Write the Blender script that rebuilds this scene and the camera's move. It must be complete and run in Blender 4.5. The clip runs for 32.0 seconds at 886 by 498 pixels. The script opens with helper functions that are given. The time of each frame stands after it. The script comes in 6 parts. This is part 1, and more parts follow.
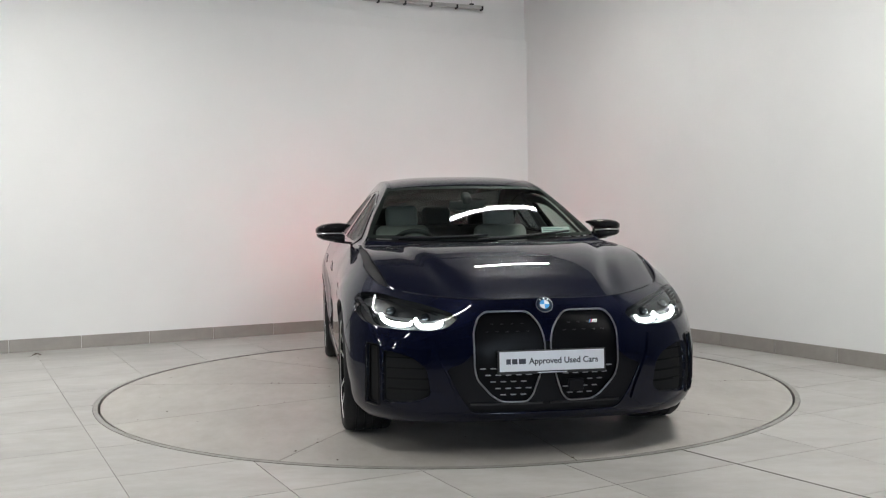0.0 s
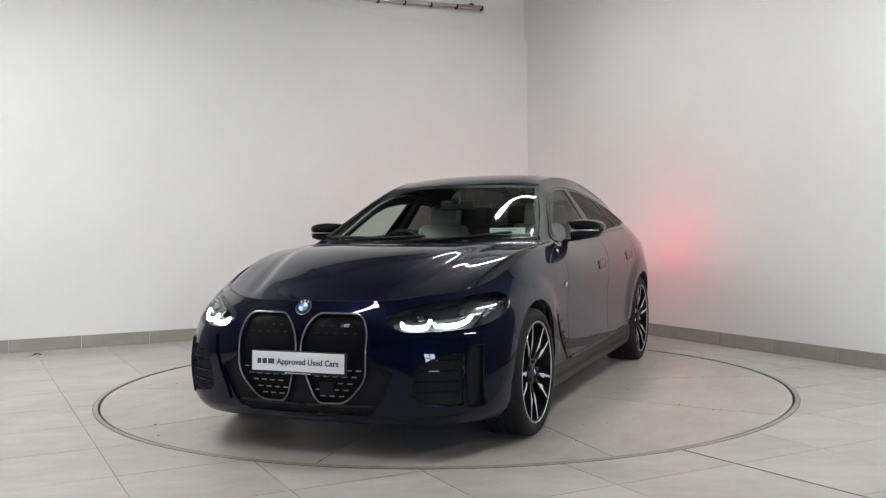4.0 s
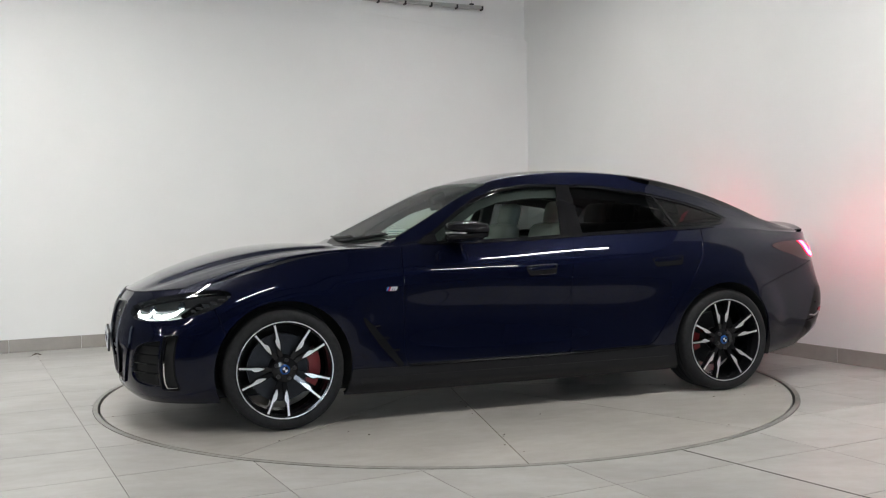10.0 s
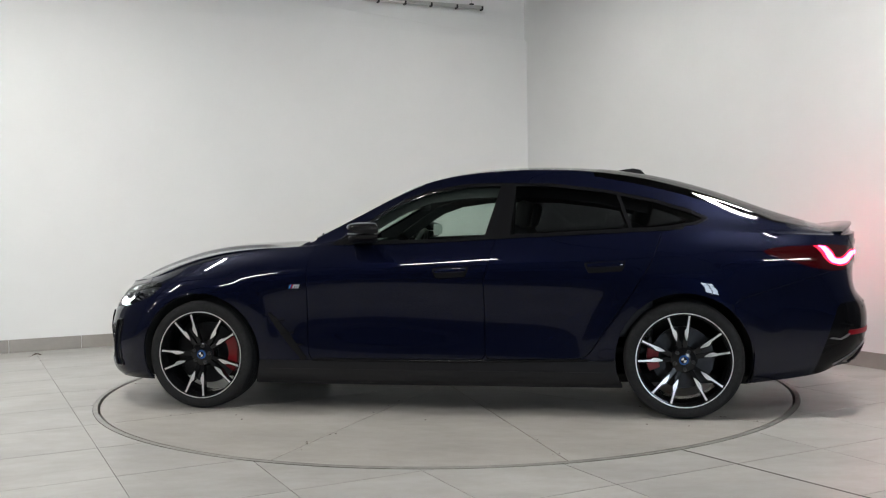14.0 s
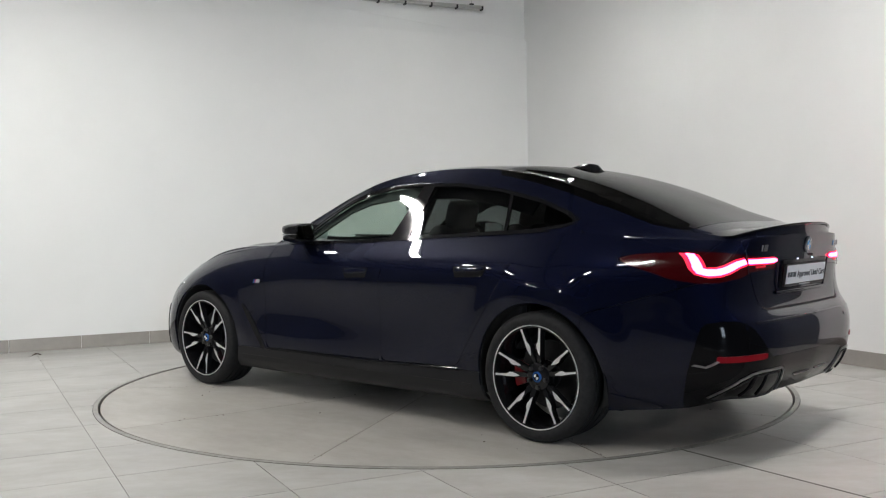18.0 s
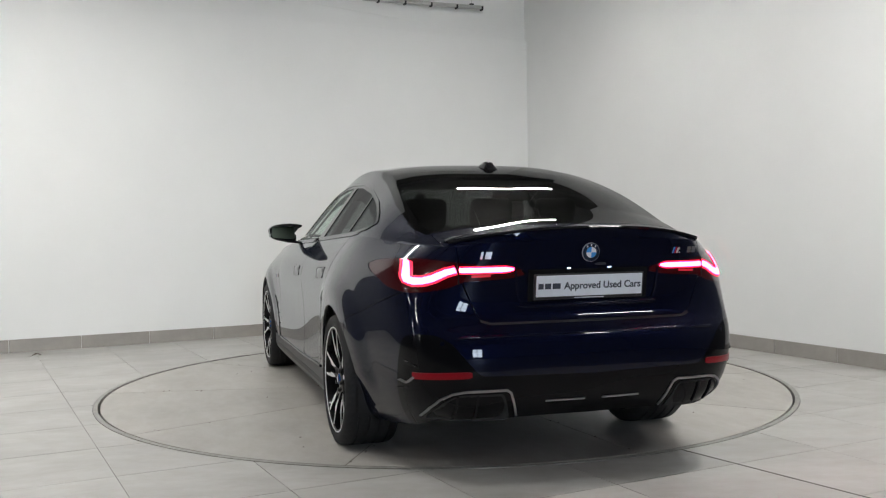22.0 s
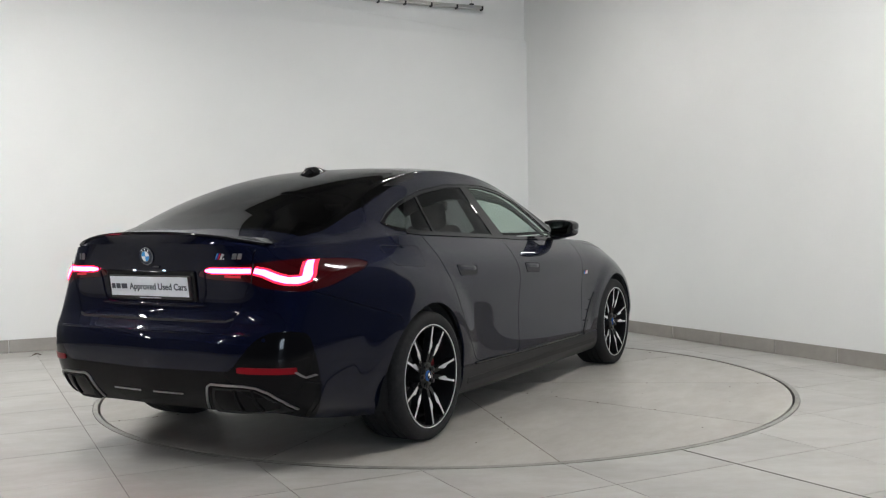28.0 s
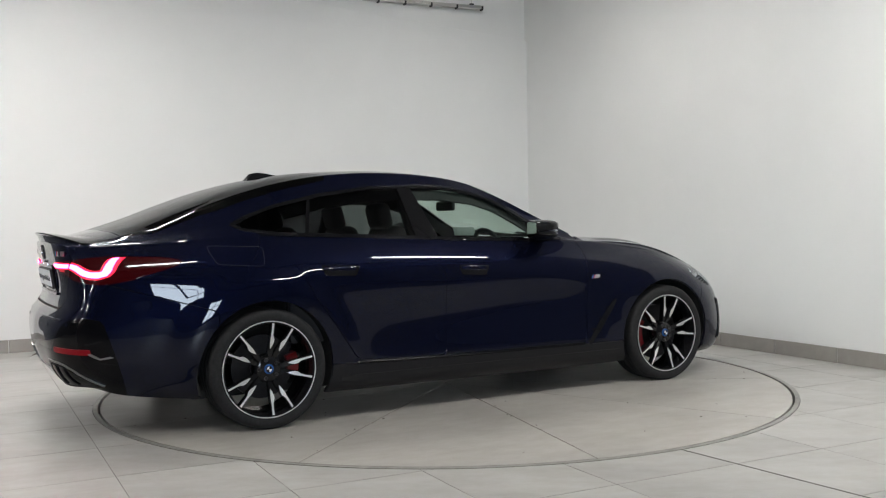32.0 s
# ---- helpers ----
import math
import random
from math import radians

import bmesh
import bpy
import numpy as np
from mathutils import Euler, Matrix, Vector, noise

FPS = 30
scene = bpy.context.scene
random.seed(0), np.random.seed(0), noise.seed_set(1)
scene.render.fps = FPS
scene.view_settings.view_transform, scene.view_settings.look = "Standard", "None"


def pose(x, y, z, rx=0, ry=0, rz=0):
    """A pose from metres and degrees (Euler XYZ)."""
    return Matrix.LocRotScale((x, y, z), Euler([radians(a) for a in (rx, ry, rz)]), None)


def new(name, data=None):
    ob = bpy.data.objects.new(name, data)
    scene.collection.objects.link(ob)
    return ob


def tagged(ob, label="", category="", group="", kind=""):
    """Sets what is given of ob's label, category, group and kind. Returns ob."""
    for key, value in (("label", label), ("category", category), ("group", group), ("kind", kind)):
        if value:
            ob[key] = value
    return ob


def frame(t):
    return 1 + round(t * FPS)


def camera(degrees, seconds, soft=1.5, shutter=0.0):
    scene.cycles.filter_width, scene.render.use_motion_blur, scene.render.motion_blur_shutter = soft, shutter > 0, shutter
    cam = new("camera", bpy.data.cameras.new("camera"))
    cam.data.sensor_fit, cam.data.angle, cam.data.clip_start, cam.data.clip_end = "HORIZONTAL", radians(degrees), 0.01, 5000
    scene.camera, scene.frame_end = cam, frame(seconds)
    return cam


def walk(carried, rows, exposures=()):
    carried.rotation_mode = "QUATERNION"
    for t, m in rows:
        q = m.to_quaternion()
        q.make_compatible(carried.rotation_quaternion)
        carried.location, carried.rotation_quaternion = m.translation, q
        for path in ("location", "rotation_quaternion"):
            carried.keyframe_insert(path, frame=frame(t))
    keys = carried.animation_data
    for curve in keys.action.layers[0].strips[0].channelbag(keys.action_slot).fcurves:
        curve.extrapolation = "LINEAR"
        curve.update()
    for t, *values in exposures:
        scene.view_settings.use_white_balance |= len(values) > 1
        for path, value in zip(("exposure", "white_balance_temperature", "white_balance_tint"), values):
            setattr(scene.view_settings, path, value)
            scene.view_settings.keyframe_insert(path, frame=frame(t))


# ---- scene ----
EXPO = 0.0
TUBE_W, DAY_W, DRL_W, TAIL_W = 200.0, 26.0, 28.0, 50.0
# strip lights: place on the plan, turn in degrees, length, width
TUBES = [(1.65, 2.6, 0, 1.25, .042), (5.5, 2.3, 0, 1.25, .10), (1.55, 5.9, 0, 1.25, .105), (5.4, 5.9, 0, 1.25, .05), (8.4, 2.6, 0, 1.25, .09),
         # (8.4, 2.6), (9.0, 5.9) and (1.65, 9.4) are unseen lamps added as fill
         (9.0, 5.9, 0, 1.25, .06), (1.65, 9.4, 0, 1.25, .08),
         (13.2, 2.4, 0, 1.25, .06), (13.2, 5.6, 0, 1.25, .06), (15.8, 2.4, 0, 1.25, .06), (15.8, 5.6, 0, 1.25, .06)]
# ---------------------------------------------------------------- camera
FOV = 50.415
EYE = (0.0, -6.501, 1.1046)
cam = camera(FOV, 32.0, soft=1.2)


def camera_pose():
    # still camera on a tripod: yaw, pitch and roll in radians
    yaw, pitch, roll = 0.0011, -0.0273, 0.0143
    m = Matrix.Translation(EYE) @ Matrix.Rotation(yaw, 4, "Z") @ Matrix.Rotation(math.pi / 2 + pitch, 4, "X")
    return m @ Matrix.Rotation(-roll, 4, "Z")


walk(cam, [(0.0, camera_pose()), (32.0, camera_pose())], [(0.0, EXPO), (32.0, EXPO)])

# turntable: heading of the car at 0 s and its speed, radians
HEAD0, SPIN = -1.4166, -0.13599
CAR_OFF = (-0.1032, 0.144)
DISC_R = 2.2565


def table_pose(t):
    return Matrix.Rotation(HEAD0 + SPIN * t, 4, "Z")


def car_pose(t):
    return table_pose(t) @ Matrix.Translation((CAR_OFF[0], CAR_OFF[1], 0.0))


# ---------------------------------------------------------------- world (dim hall behind the studio corner)
world_data = bpy.data.worlds.new("world")
scene.world = world_data
world_data.use_nodes = True
world_data.node_tree.nodes["Background"].inputs[0].default_value = (0.55, 0.6, 0.7, 1)
world_data.node_tree.nodes["Background"].inputs[1].default_value = 0.05


# ---------------------------------------------------------------- materials
def mat_new(name):
    m = bpy.data.materials.new(name)
    m.use_nodes = True
    nt = m.node_tree
    return m, nt, nt.nodes["Principled BSDF"]


def setp(p, **kw):
    names = dict(color="Base Color", rough="Roughness", metal="Metallic", coat="Coat Weight", coat_rough="Coat Roughness",
                 spec="Specular IOR Level", emit="Emission Color", strength="Emission Strength", alpha="Alpha", trans="Transmission Weight", ior="IOR")
    for k, v in kw.items():
        if isinstance(v, tuple) and len(v) == 3:
            v = (*v, 1)
        p.inputs[names[k]].default_value = v


def noise_node(nt, scale, detail=4.0, rough=0.55, coords="Object"):
    tc = nt.nodes.new("ShaderNodeTexCoord")
    n = nt.nodes.new("ShaderNodeTexNoise")
    n.inputs["Scale"].default_value = scale
    n.inputs["Detail"].default_value = detail
    n.inputs["Roughness"].default_value = rough
    nt.links.new(tc.outputs[coords], n.inputs["Vector"])
    return n


def ramp_node(nt, fac, stops):
    r = nt.nodes.new("ShaderNodeValToRGB")
    el = r.color_ramp.elements
    while len(el) < len(stops):
        el.new(0.5)
    for e, (pos, col) in zip(el, stops):
        e.position = pos
        e.color = (*col, 1) if len(col) == 3 else col
    nt.links.new(fac, r.inputs[0])
    return r


def bump_node(nt, p, height, strength, dist=0.002):
    b = nt.nodes.new("ShaderNodeBump")
    b.inputs["Strength"].default_value = strength
    b.inputs["Distance"].default_value = dist
    nt.links.new(height, b.inputs["Height"])
    nt.links.new(b.outputs[0], p.inputs["Normal"])


def simple(name, color, rough=0.5, metal=0.0, coat=0.0, vary=0.0, scale=30.0, bump=0.0, **kw):
    """A plain material; vary mottles the colour, bump gives a fine grain."""
    m, nt, p = mat_new(name)
    setp(p, color=color, rough=rough, metal=metal, coat=coat, **kw)
    if vary or bump:
        n = noise_node(nt, scale)
        if vary:
            lo = tuple(c * (1 - vary) for c in color)
            hi = tuple(min(1.0, c * (1 + vary)) for c in color)
            nt.links.new(ramp_node(nt, n.outputs["Fac"], [(0.3, lo), (0.7, hi)]).outputs[0], p.inputs["Base Color"])
        if bump:
            bump_node(nt, p, n.outputs["Fac"], bump)
    return m


def glow(name, color, strength):
    m, nt, p = mat_new(name)
    setp(p, color=(0.02, 0.02, 0.02), emit=color, strength=strength, rough=0.4)
    return m


def glass_mat(name, tint, gloss=1.0):
    """Thin pane: tinted see-through with a clear reflection."""
    m, nt, p = mat_new(name)
    nt.nodes.remove(p)
    out = nt.nodes["Material Output"]
    tr = nt.nodes.new("ShaderNodeBsdfTransparent")
    tr.inputs[0].default_value = (*tint, 1)
    gl = nt.nodes.new("ShaderNodeBsdfGlossy")
    gl.inputs["Roughness"].default_value = 0.0
    # reflection grows towards grazing view, alike on both faces of the pane
    fr = nt.nodes.new("ShaderNodeLayerWeight")
    fr.inputs["Blend"].default_value = 0.5
    pw = nt.nodes.new("ShaderNodeMath")
    pw.operation = "POWER"
    pw.inputs[1].default_value = 5.0
    mul = nt.nodes.new("ShaderNodeMath")
    mul.operation = "MULTIPLY_ADD"
    mul.inputs[1].default_value, mul.inputs[2].default_value = 0.36 * gloss, 0.05 * gloss
    mul.use_clamp = True
    mix = nt.nodes.new("ShaderNodeMixShader")
    nt.links.new(fr.outputs["Facing"], pw.inputs[0])
    nt.links.new(pw.outputs[0], mul.inputs[0])
    nt.links.new(mul.outputs[0], mix.inputs[0])
    nt.links.new(tr.outputs[0], mix.inputs[1])
    nt.links.new(gl.outputs[0], mix.inputs[2])
    nt.links.new(mix.outputs[0], out.inputs[0])
    return m


def wall_material():
    m, nt, p = mat_new("white_wall_paint")
    n = noise_node(nt, 1.3, 5)
    nt.links.new(ramp_node(nt, n.outputs["Fac"], [(0.3, (0.735, 0.74, 0.735)), (0.7, (0.765, 0.77, 0.765))]).outputs[0], p.inputs["Base Color"])
    setp(p, rough=0.75, spec=0.25)
    return m


def tile_material(name, base, specks=0.0):
    """Pale grey cement-look porcelain: soft clouds, short streaks, small scuffs; each tile a little different."""
    m, nt, p = mat_new(name)
    tc = nt.nodes.new("ShaderNodeTexCoord")
    info = nt.nodes.new("ShaderNodeObjectInfo")
    add = nt.nodes.new("ShaderNodeVectorMath")
    add.operation = "MULTIPLY_ADD"
    comb = nt.nodes.new("ShaderNodeCombineXYZ")
    for i in range(3):
        nt.links.new(info.outputs["Random"], comb.inputs[i])
    add.inputs[1].default_value = (37, 19, 53)
    nt.links.new(comb.outputs[0], add.inputs[0])
    nt.links.new(tc.outputs["Object"], add.inputs[2])
    mp = nt.nodes.new("ShaderNodeMapping")
    mp.inputs["Scale"].default_value = (1.0, 1.9, 1.0)
    nt.links.new(add.outputs[0], mp.inputs[0])

    def nz(scale, vec, detail=5, rough=0.6):
        n = nt.nodes.new("ShaderNodeTexNoise")
        n.inputs["Scale"].default_value, n.inputs["Detail"].default_value, n.inputs["Roughness"].default_value = scale, detail, rough
        nt.links.new(vec, n.inputs["Vector"])
        return n.outputs["Fac"]

    cloud = ramp_node(nt, nz(1.2, mp.outputs[0]), [(0.34, tuple(c * 0.85 for c in base)), (0.66, tuple(min(1, c * 1.07) for c in base))])
    streak = ramp_node(nt, nz(5.5, mp.outputs[0], 8, 0.68), [(0.36, (0.89, 0.875, 0.85)), (0.62, (1.0, 1.0, 1.0))])
    spot = ramp_node(nt, nz(60.0, add.outputs[0], 1, 0.5), [(0.16, (0.55, 0.50, 0.44)), (0.22, (1, 1, 1))])
    mul = nt.nodes.new("ShaderNodeMix")
    mul.data_type, mul.blend_type = "RGBA", "MULTIPLY"
    mul.inputs[0].default_value = 1
    nt.links.new(cloud.outputs[0], mul.inputs[6])
    nt.links.new(streak.outputs[0], mul.inputs[7])
    mul2 = nt.nodes.new("ShaderNodeMix")
    mul2.data_type, mul2.blend_type = "RGBA", "MULTIPLY"
    mul2.inputs[0].default_value = specks
    nt.links.new(mul.outputs[2], mul2.inputs[6])
    nt.links.new(spot.outputs[0], mul2.inputs[7])
    nt.links.new((mul2 if specks else mul).outputs[2], p.inputs["Base Color"])
    rr = nt.nodes.new("ShaderNodeMapRange")
    rr.clamp = True
    rr.inputs[3].default_value, rr.inputs[4].default_value = 0.29, 0.37
    nt.links.new(nz(5.0, add.outputs[0]), rr.inputs[0])
    nt.links.new(rr.outputs[0], p.inputs["Roughness"])
    setp(p, spec=0.4)
    bump_node(nt, p, nz(70.0, add.outputs[0], 4), 0.06, 0.001)
    return m


def paint_material():
    """Deep metallic blue car paint: coarse flake under a clear coat with a faint orange-peel ripple."""
    m, nt, p = mat_new("deep_blue_metallic_paint")
    n = noise_node(nt, 900, 2)
    nt.links.new(ramp_node(nt, n.outputs["Fac"], [(0.3, PAINT_LO), (0.7, PAINT_HI)]).outputs[0], p.inputs["Base Color"])
    setp(p, rough=0.36, metal=0.0, spec=0.05, coat=1.0, coat_rough=0.008)
    p.inputs["Specular Tint"].default_value = (0.06, 0.16, 1.0, 1)
    p.inputs["Coat IOR"].default_value = 1.375
    b = nt.nodes.new("ShaderNodeBump")
    b.inputs["Strength"].default_value = 0.007
    b.inputs["Distance"].default_value = 0.001
    nt.links.new(noise_node(nt, 140, 1).outputs["Fac"], b.inputs["Height"])
    nt.links.new(b.outputs[0], p.inputs["Coat Normal"])
    return m


PAINT_LO, PAINT_HI = (0.0018, 0.0024, 0.0066), (0.0032, 0.0045, 0.0160)
M_WALL = wall_material()
M_TILE = tile_material("floor_tile_porcelain", (0.44, 0.434, 0.42))
# unseen floor, coloured dark so the car's flanks reflect little light
M_HALLTILE = simple("unseen_dark_floor_tile", (0.035, 0.036, 0.04), 0.6, vary=0.25, scale=3, spec=0.3)
M_GROUT = simple("floor_grout", (0.20, 0.19, 0.17), 0.9, vary=0.75, scale=4)
M_SKIRT = simple("grey_skirting_tile", (0.30, 0.28, 0.26), 0.45, vary=0.1, scale=6, bump=0.05)
M_RING = simple("galvanised_ring_steel", (0.33, 0.32, 0.30), 0.45, 0.6, vary=0.18, scale=14)
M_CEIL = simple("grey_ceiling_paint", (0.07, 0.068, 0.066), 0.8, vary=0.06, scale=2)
# dark colour stands in for the dim hall that the car reflects
M_DARKWALL = simple("unseen_dark_hall_wall", (0.07, 0.075, 0.085), 0.8, vary=0.15, scale=0.8)
M_BEAM = simple("dark_beam_paint", (0.02, 0.02, 0.022), 0.6, vary=0.2, scale=3)
M_STEEL = simple("pale_steel_rail", (0.5, 0.5, 0.48), 0.4, 0.7, vary=0.08)
M_BLACKP = simple("black_plastic", (0.012, 0.012, 0.013), 0.45, bump=0.05, scale=200)
M_PAINT = paint_material()
M_TUBE = glow("light_tube_glow", (1.0, 0.985, 0.95), TUBE_W)
# ---------------------------------------------------------------- building helpers
def part(name, bm, material, parent=None, label="", smooth=False, m=None):
    """Links a bmesh as one mesh object under a thing or part."""
    me = bpy.data.meshes.new(name)
    bm.to_mesh(me)
    bm.free()
    for mt in (material if isinstance(material, (list, tuple)) else [material]):
        me.materials.append(mt)
    if smooth:
        me.polygons.foreach_set("use_smooth", [True] * len(me.polygons))
        me.set_sharp_from_angle(angle=radians(smooth if smooth is not True else 40))
    ob = new(name, me)
    if m is not None:
        ob.matrix_basis = m
    if parent is not None:
        ob.parent = parent
    if label:
        ob["label"] = label
    return ob


def thing(name, label, category, group="", kind="", m=None):
    ob = new(name)
    ob.empty_display_size = 0.1
    if m is not None:
        ob.matrix_basis = m
    return tagged(ob, label, category, group, kind)


def box_bm(sx, sy, sz, bevel=0.0, seg=2, m=None):
    bm = bmesh.new()
    bmesh.ops.create_cube(bm, size=1.0, matrix=Matrix.Diagonal((sx, sy, sz, 1)))
    if bevel:
        bmesh.ops.bevel(bm, geom=bm.edges[:], offset=bevel, segments=seg, affect="EDGES", profile=0.5)
    if m is not None:
        bm.transform(m)
    return bm


def cyl_bm(r, h, n=24, r2=None, m=None, bevel=0.0):
    bm = bmesh.new()
    bmesh.ops.create_cone(bm, cap_ends=True, segments=n, radius1=r, radius2=r if r2 is None else r2, depth=h)
    if bevel:
        rim = [e for e in bm.edges if len(e.link_faces) == 2 and any(len(f.verts) > 4 for f in e.link_faces)]
        bmesh.ops.bevel(bm, geom=rim, offset=bevel, segments=2, affect="EDGES", profile=0.5)
    if m is not None:
        bm.transform(m)
    return bm


def join_bm(*bms):
    out = bms[0]
    for b in bms[1:]:
        me = bpy.data.meshes.new("tmp")
        b.to_mesh(me)
        b.free()
        out.from_mesh(me)
        bpy.data.meshes.remove(me)
    return out


def prism_bm(outline, h, m=None, bevel=0.0):
    """A plate from a closed 2D outline, z from 0 to h."""
    bm = bmesh.new()
    vs = [bm.verts.new((x, y, 0)) for x, y in outline]
    f = bm.faces.new(vs)
    r = bmesh.ops.extrude_face_region(bm, geom=[f])
    for v in r["geom"]:
        if isinstance(v, bmesh.types.BMVert):
            v.co.z += h
    bmesh.ops.recalc_face_normals(bm, faces=bm.faces[:])
    if bevel:
        top = [e for e in bm.edges if all(abs(v.co.z - h) < 1e-6 for v in e.verts)]
        bmesh.ops.bevel(bm, geom=top, offset=bevel, segments=1, affect="EDGES")
    if m is not None:
        bm.transform(m)
    return bm


def tube_bm(points, r, n=8, closed=False):
    """A round bar along a path."""
    pts = [Vector(p) for p in points]
    bm, rings = bmesh.new(), []
    count = len(pts)
    for i, p in enumerate(pts):
        a = pts[(i - 1) % count] if closed or i > 0 else p
        b = pts[(i + 1) % count] if closed or i < count - 1 else p
        d = (b - a).normalized()
        up = Vector((0, 0, 1)) if abs(d.z) < 0.95 else Vector((1, 0, 0))
        s = d.cross(up).normalized()
        t = s.cross(d)
        rings.append([bm.verts.new(p + r * (math.cos(k * math.tau / n) * s + math.sin(k * math.tau / n) * t)) for k in range(n)])
    for i in range(count if closed else count - 1):
        a, b = rings[i], rings[(i + 1) % count]
        for k in range(n):
            bm.faces.new((a[k], a[(k + 1) % n], b[(k + 1) % n], b[k]))
    if not closed:
        bm.faces.new(rings[0][::-1])
        bm.faces.new(rings[-1])
    bmesh.ops.recalc_face_normals(bm, faces=bm.faces[:])
    return bm


def split_mesh(verts, faces, s):
    """Cuts polygons along s = 0. verts: list of tuples (numpy rows); faces: tuples of indices; s: value per vertex.
    Returns verts, inside faces (s < 0), outside faces."""
    s = [v if abs(v) > 1e-7 else 1e-7 for v in s]
    verts, made, inside, outside = list(verts), {}, [], []

    def cut(a, b):
        k = (a, b) if a < b else (b, a)
        if k not in made:
            t = s[k[0]] / (s[k[0]] - s[k[1]])
            made[k] = len(verts)
            verts.append(verts[k[0]] * (1 - t) + verts[k[1]] * t)
        return made[k]

    for f in faces:
        neg = [s[i] < 0 for i in f]
        if all(neg):
            inside.append(f)
        elif not any(neg):
            outside.append(f)
        else:
            pi, po = [], []
            for j, i in enumerate(f):
                k = f[(j + 1) % len(f)]
                (pi if s[i] < 0 else po).append(i)
                if (s[i] < 0) != (s[k] < 0):
                    c = cut(i, k)
                    pi.append(c)
                    po.append(c)
            if len(pi) > 2:
                inside.append(tuple(pi))
            if len(po) > 2:
                outside.append(tuple(po))
    return verts, inside, outside


# ---------------------------------------------------------------- the studio corner
CORNER = Vector((0.985, 4.427, 0))
WALL_ANG = radians(27.4)
AX_A = Vector((-math.cos(WALL_ANG), -math.sin(WALL_ANG), 0))   # along the left wall, away from the corner
AX_B = Vector((math.sin(WALL_ANG), -math.cos(WALL_ANG), 0))    # along the right wall
CEIL_Z, LEN_A, LEN_B = 3.95, 18.0, 14.0
# the white studio walls end here; unseen ones, darkened like a dim hall, go on
END_A, END_B = 6.4, 5.9


def plan(a, b, z=0.0):
    return CORNER + AX_A * a + AX_B * b + Vector((0, 0, z))


def plan_pose(a, b, z=0.0, turn=0.0):
    """A pose with x along AX_A and y along AX_B."""
    m = Matrix((AX_A, AX_B, AX_A.cross(AX_B))).transposed().to_4x4()
    return Matrix.Translation(plan(a, b, z)) @ m @ Matrix.Rotation(radians(turn), 4, "Z")


def slab(name, a0, a1, b0, b1, z0, z1, material, label, category, bevel=0.0):
    """A wall, beam or slab between plan coordinates."""
    bm = bmesh.new()
    bmesh.ops.create_cube(bm, size=1.0)
    for v in bm.verts:
        v.co = plan(a0 + (v.co.x + 0.5) * (a1 - a0), b0 + (v.co.y + 0.5) * (b1 - b0), z0 + (v.co.z + 0.5) * (z1 - z0))
    bmesh.ops.recalc_face_normals(bm, faces=bm.faces[:])
    if bevel:
        bmesh.ops.bevel(bm, geom=bm.edges[:], offset=bevel, segments=2, affect="EDGES")
    return tagged(part(name, bm, material), label, category, kind="structure")


slab("wall_left", -0.2, END_A, -0.3, -0.045, -0.1, CEIL_Z, M_WALL, "plain white painted studio wall", "wall")
slab("wall_hall_back", END_A, LEN_A + 0.2, -0.3, -0.03, -0.1, CEIL_Z, M_DARKWALL, "unseen dark wall standing for the dim hall", "wall")
# the second wall is a hair off square
RIGHT_SKEW = radians(0.35)
bm = bmesh.new()
bmesh.ops.create_cube(bm, size=1.0)
for v in bm.verts:
    a, b = -0.1 + v.co.x * 0.2, -0.25 + (v.co.y + 0.5) * (END_B + 0.25)
    v.co = plan(a - b * math.tan(RIGHT_SKEW), b, -0.1 + (v.co.z + 0.5) * (CEIL_Z + 0.1))
bmesh.ops.recalc_face_normals(bm, faces=bm.faces[:])
tagged(part("wall_right", bm, M_WALL), "plain white painted studio wall", "wall", kind="structure")
slab("wall_hall_right", -0.30, -0.06, END_B, LEN_B + 0.2, -0.1, CEIL_Z, M_DARKWALL, "unseen dark wall standing for the dim hall", "wall")
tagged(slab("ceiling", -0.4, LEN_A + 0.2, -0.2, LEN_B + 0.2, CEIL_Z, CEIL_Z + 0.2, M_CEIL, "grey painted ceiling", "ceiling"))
# the hall behind the camera: a dim end wall with a glazed opening, and a side wall
OPEN_A0, OPEN_A1, OPEN_Z0, OPEN_Z1 = 5.4, 6.7, 0.35, 2.5
slab("wall_hall_side", LEN_A, LEN_A + 0.2, -0.2, LEN_B + 0.2, -0.1, CEIL_Z, M_DARKWALL, "unseen dark wall standing for the dim hall", "wall")
slab("wall_hall_end", -0.2, OPEN_A0, LEN_B, LEN_B + 0.2, -0.1, CEIL_Z, M_DARKWALL, "unseen end wall, dark for the dim hall", "wall")
slab("wall_hall_end", OPEN_A1, LEN_A, LEN_B, LEN_B + 0.2, -0.1, CEIL_Z, M_DARKWALL, "unseen end wall, dark for the dim hall", "wall")
slab("wall_hall_end", OPEN_A0, OPEN_A1, LEN_B, LEN_B + 0.2, OPEN_Z1, CEIL_Z, M_DARKWALL, "unseen end wall above the opening, dark for the dim hall", "wall")
slab("wall_hall_end", OPEN_A0, OPEN_A1, LEN_B, LEN_B + 0.2, -0.1, OPEN_Z0, M_DARKWALL, "unseen end wall below the opening, dark for the dim hall", "wall")
bm = bmesh.new()
bm.faces.new([bm.verts.new(plan(a, LEN_B + 1.6, z)) for a, z in ((OPEN_A0 - 2, -0.5), (OPEN_A1 + 2, -0.5), (OPEN_A1 + 2, 4.5), (OPEN_A0 - 2, 4.5))])
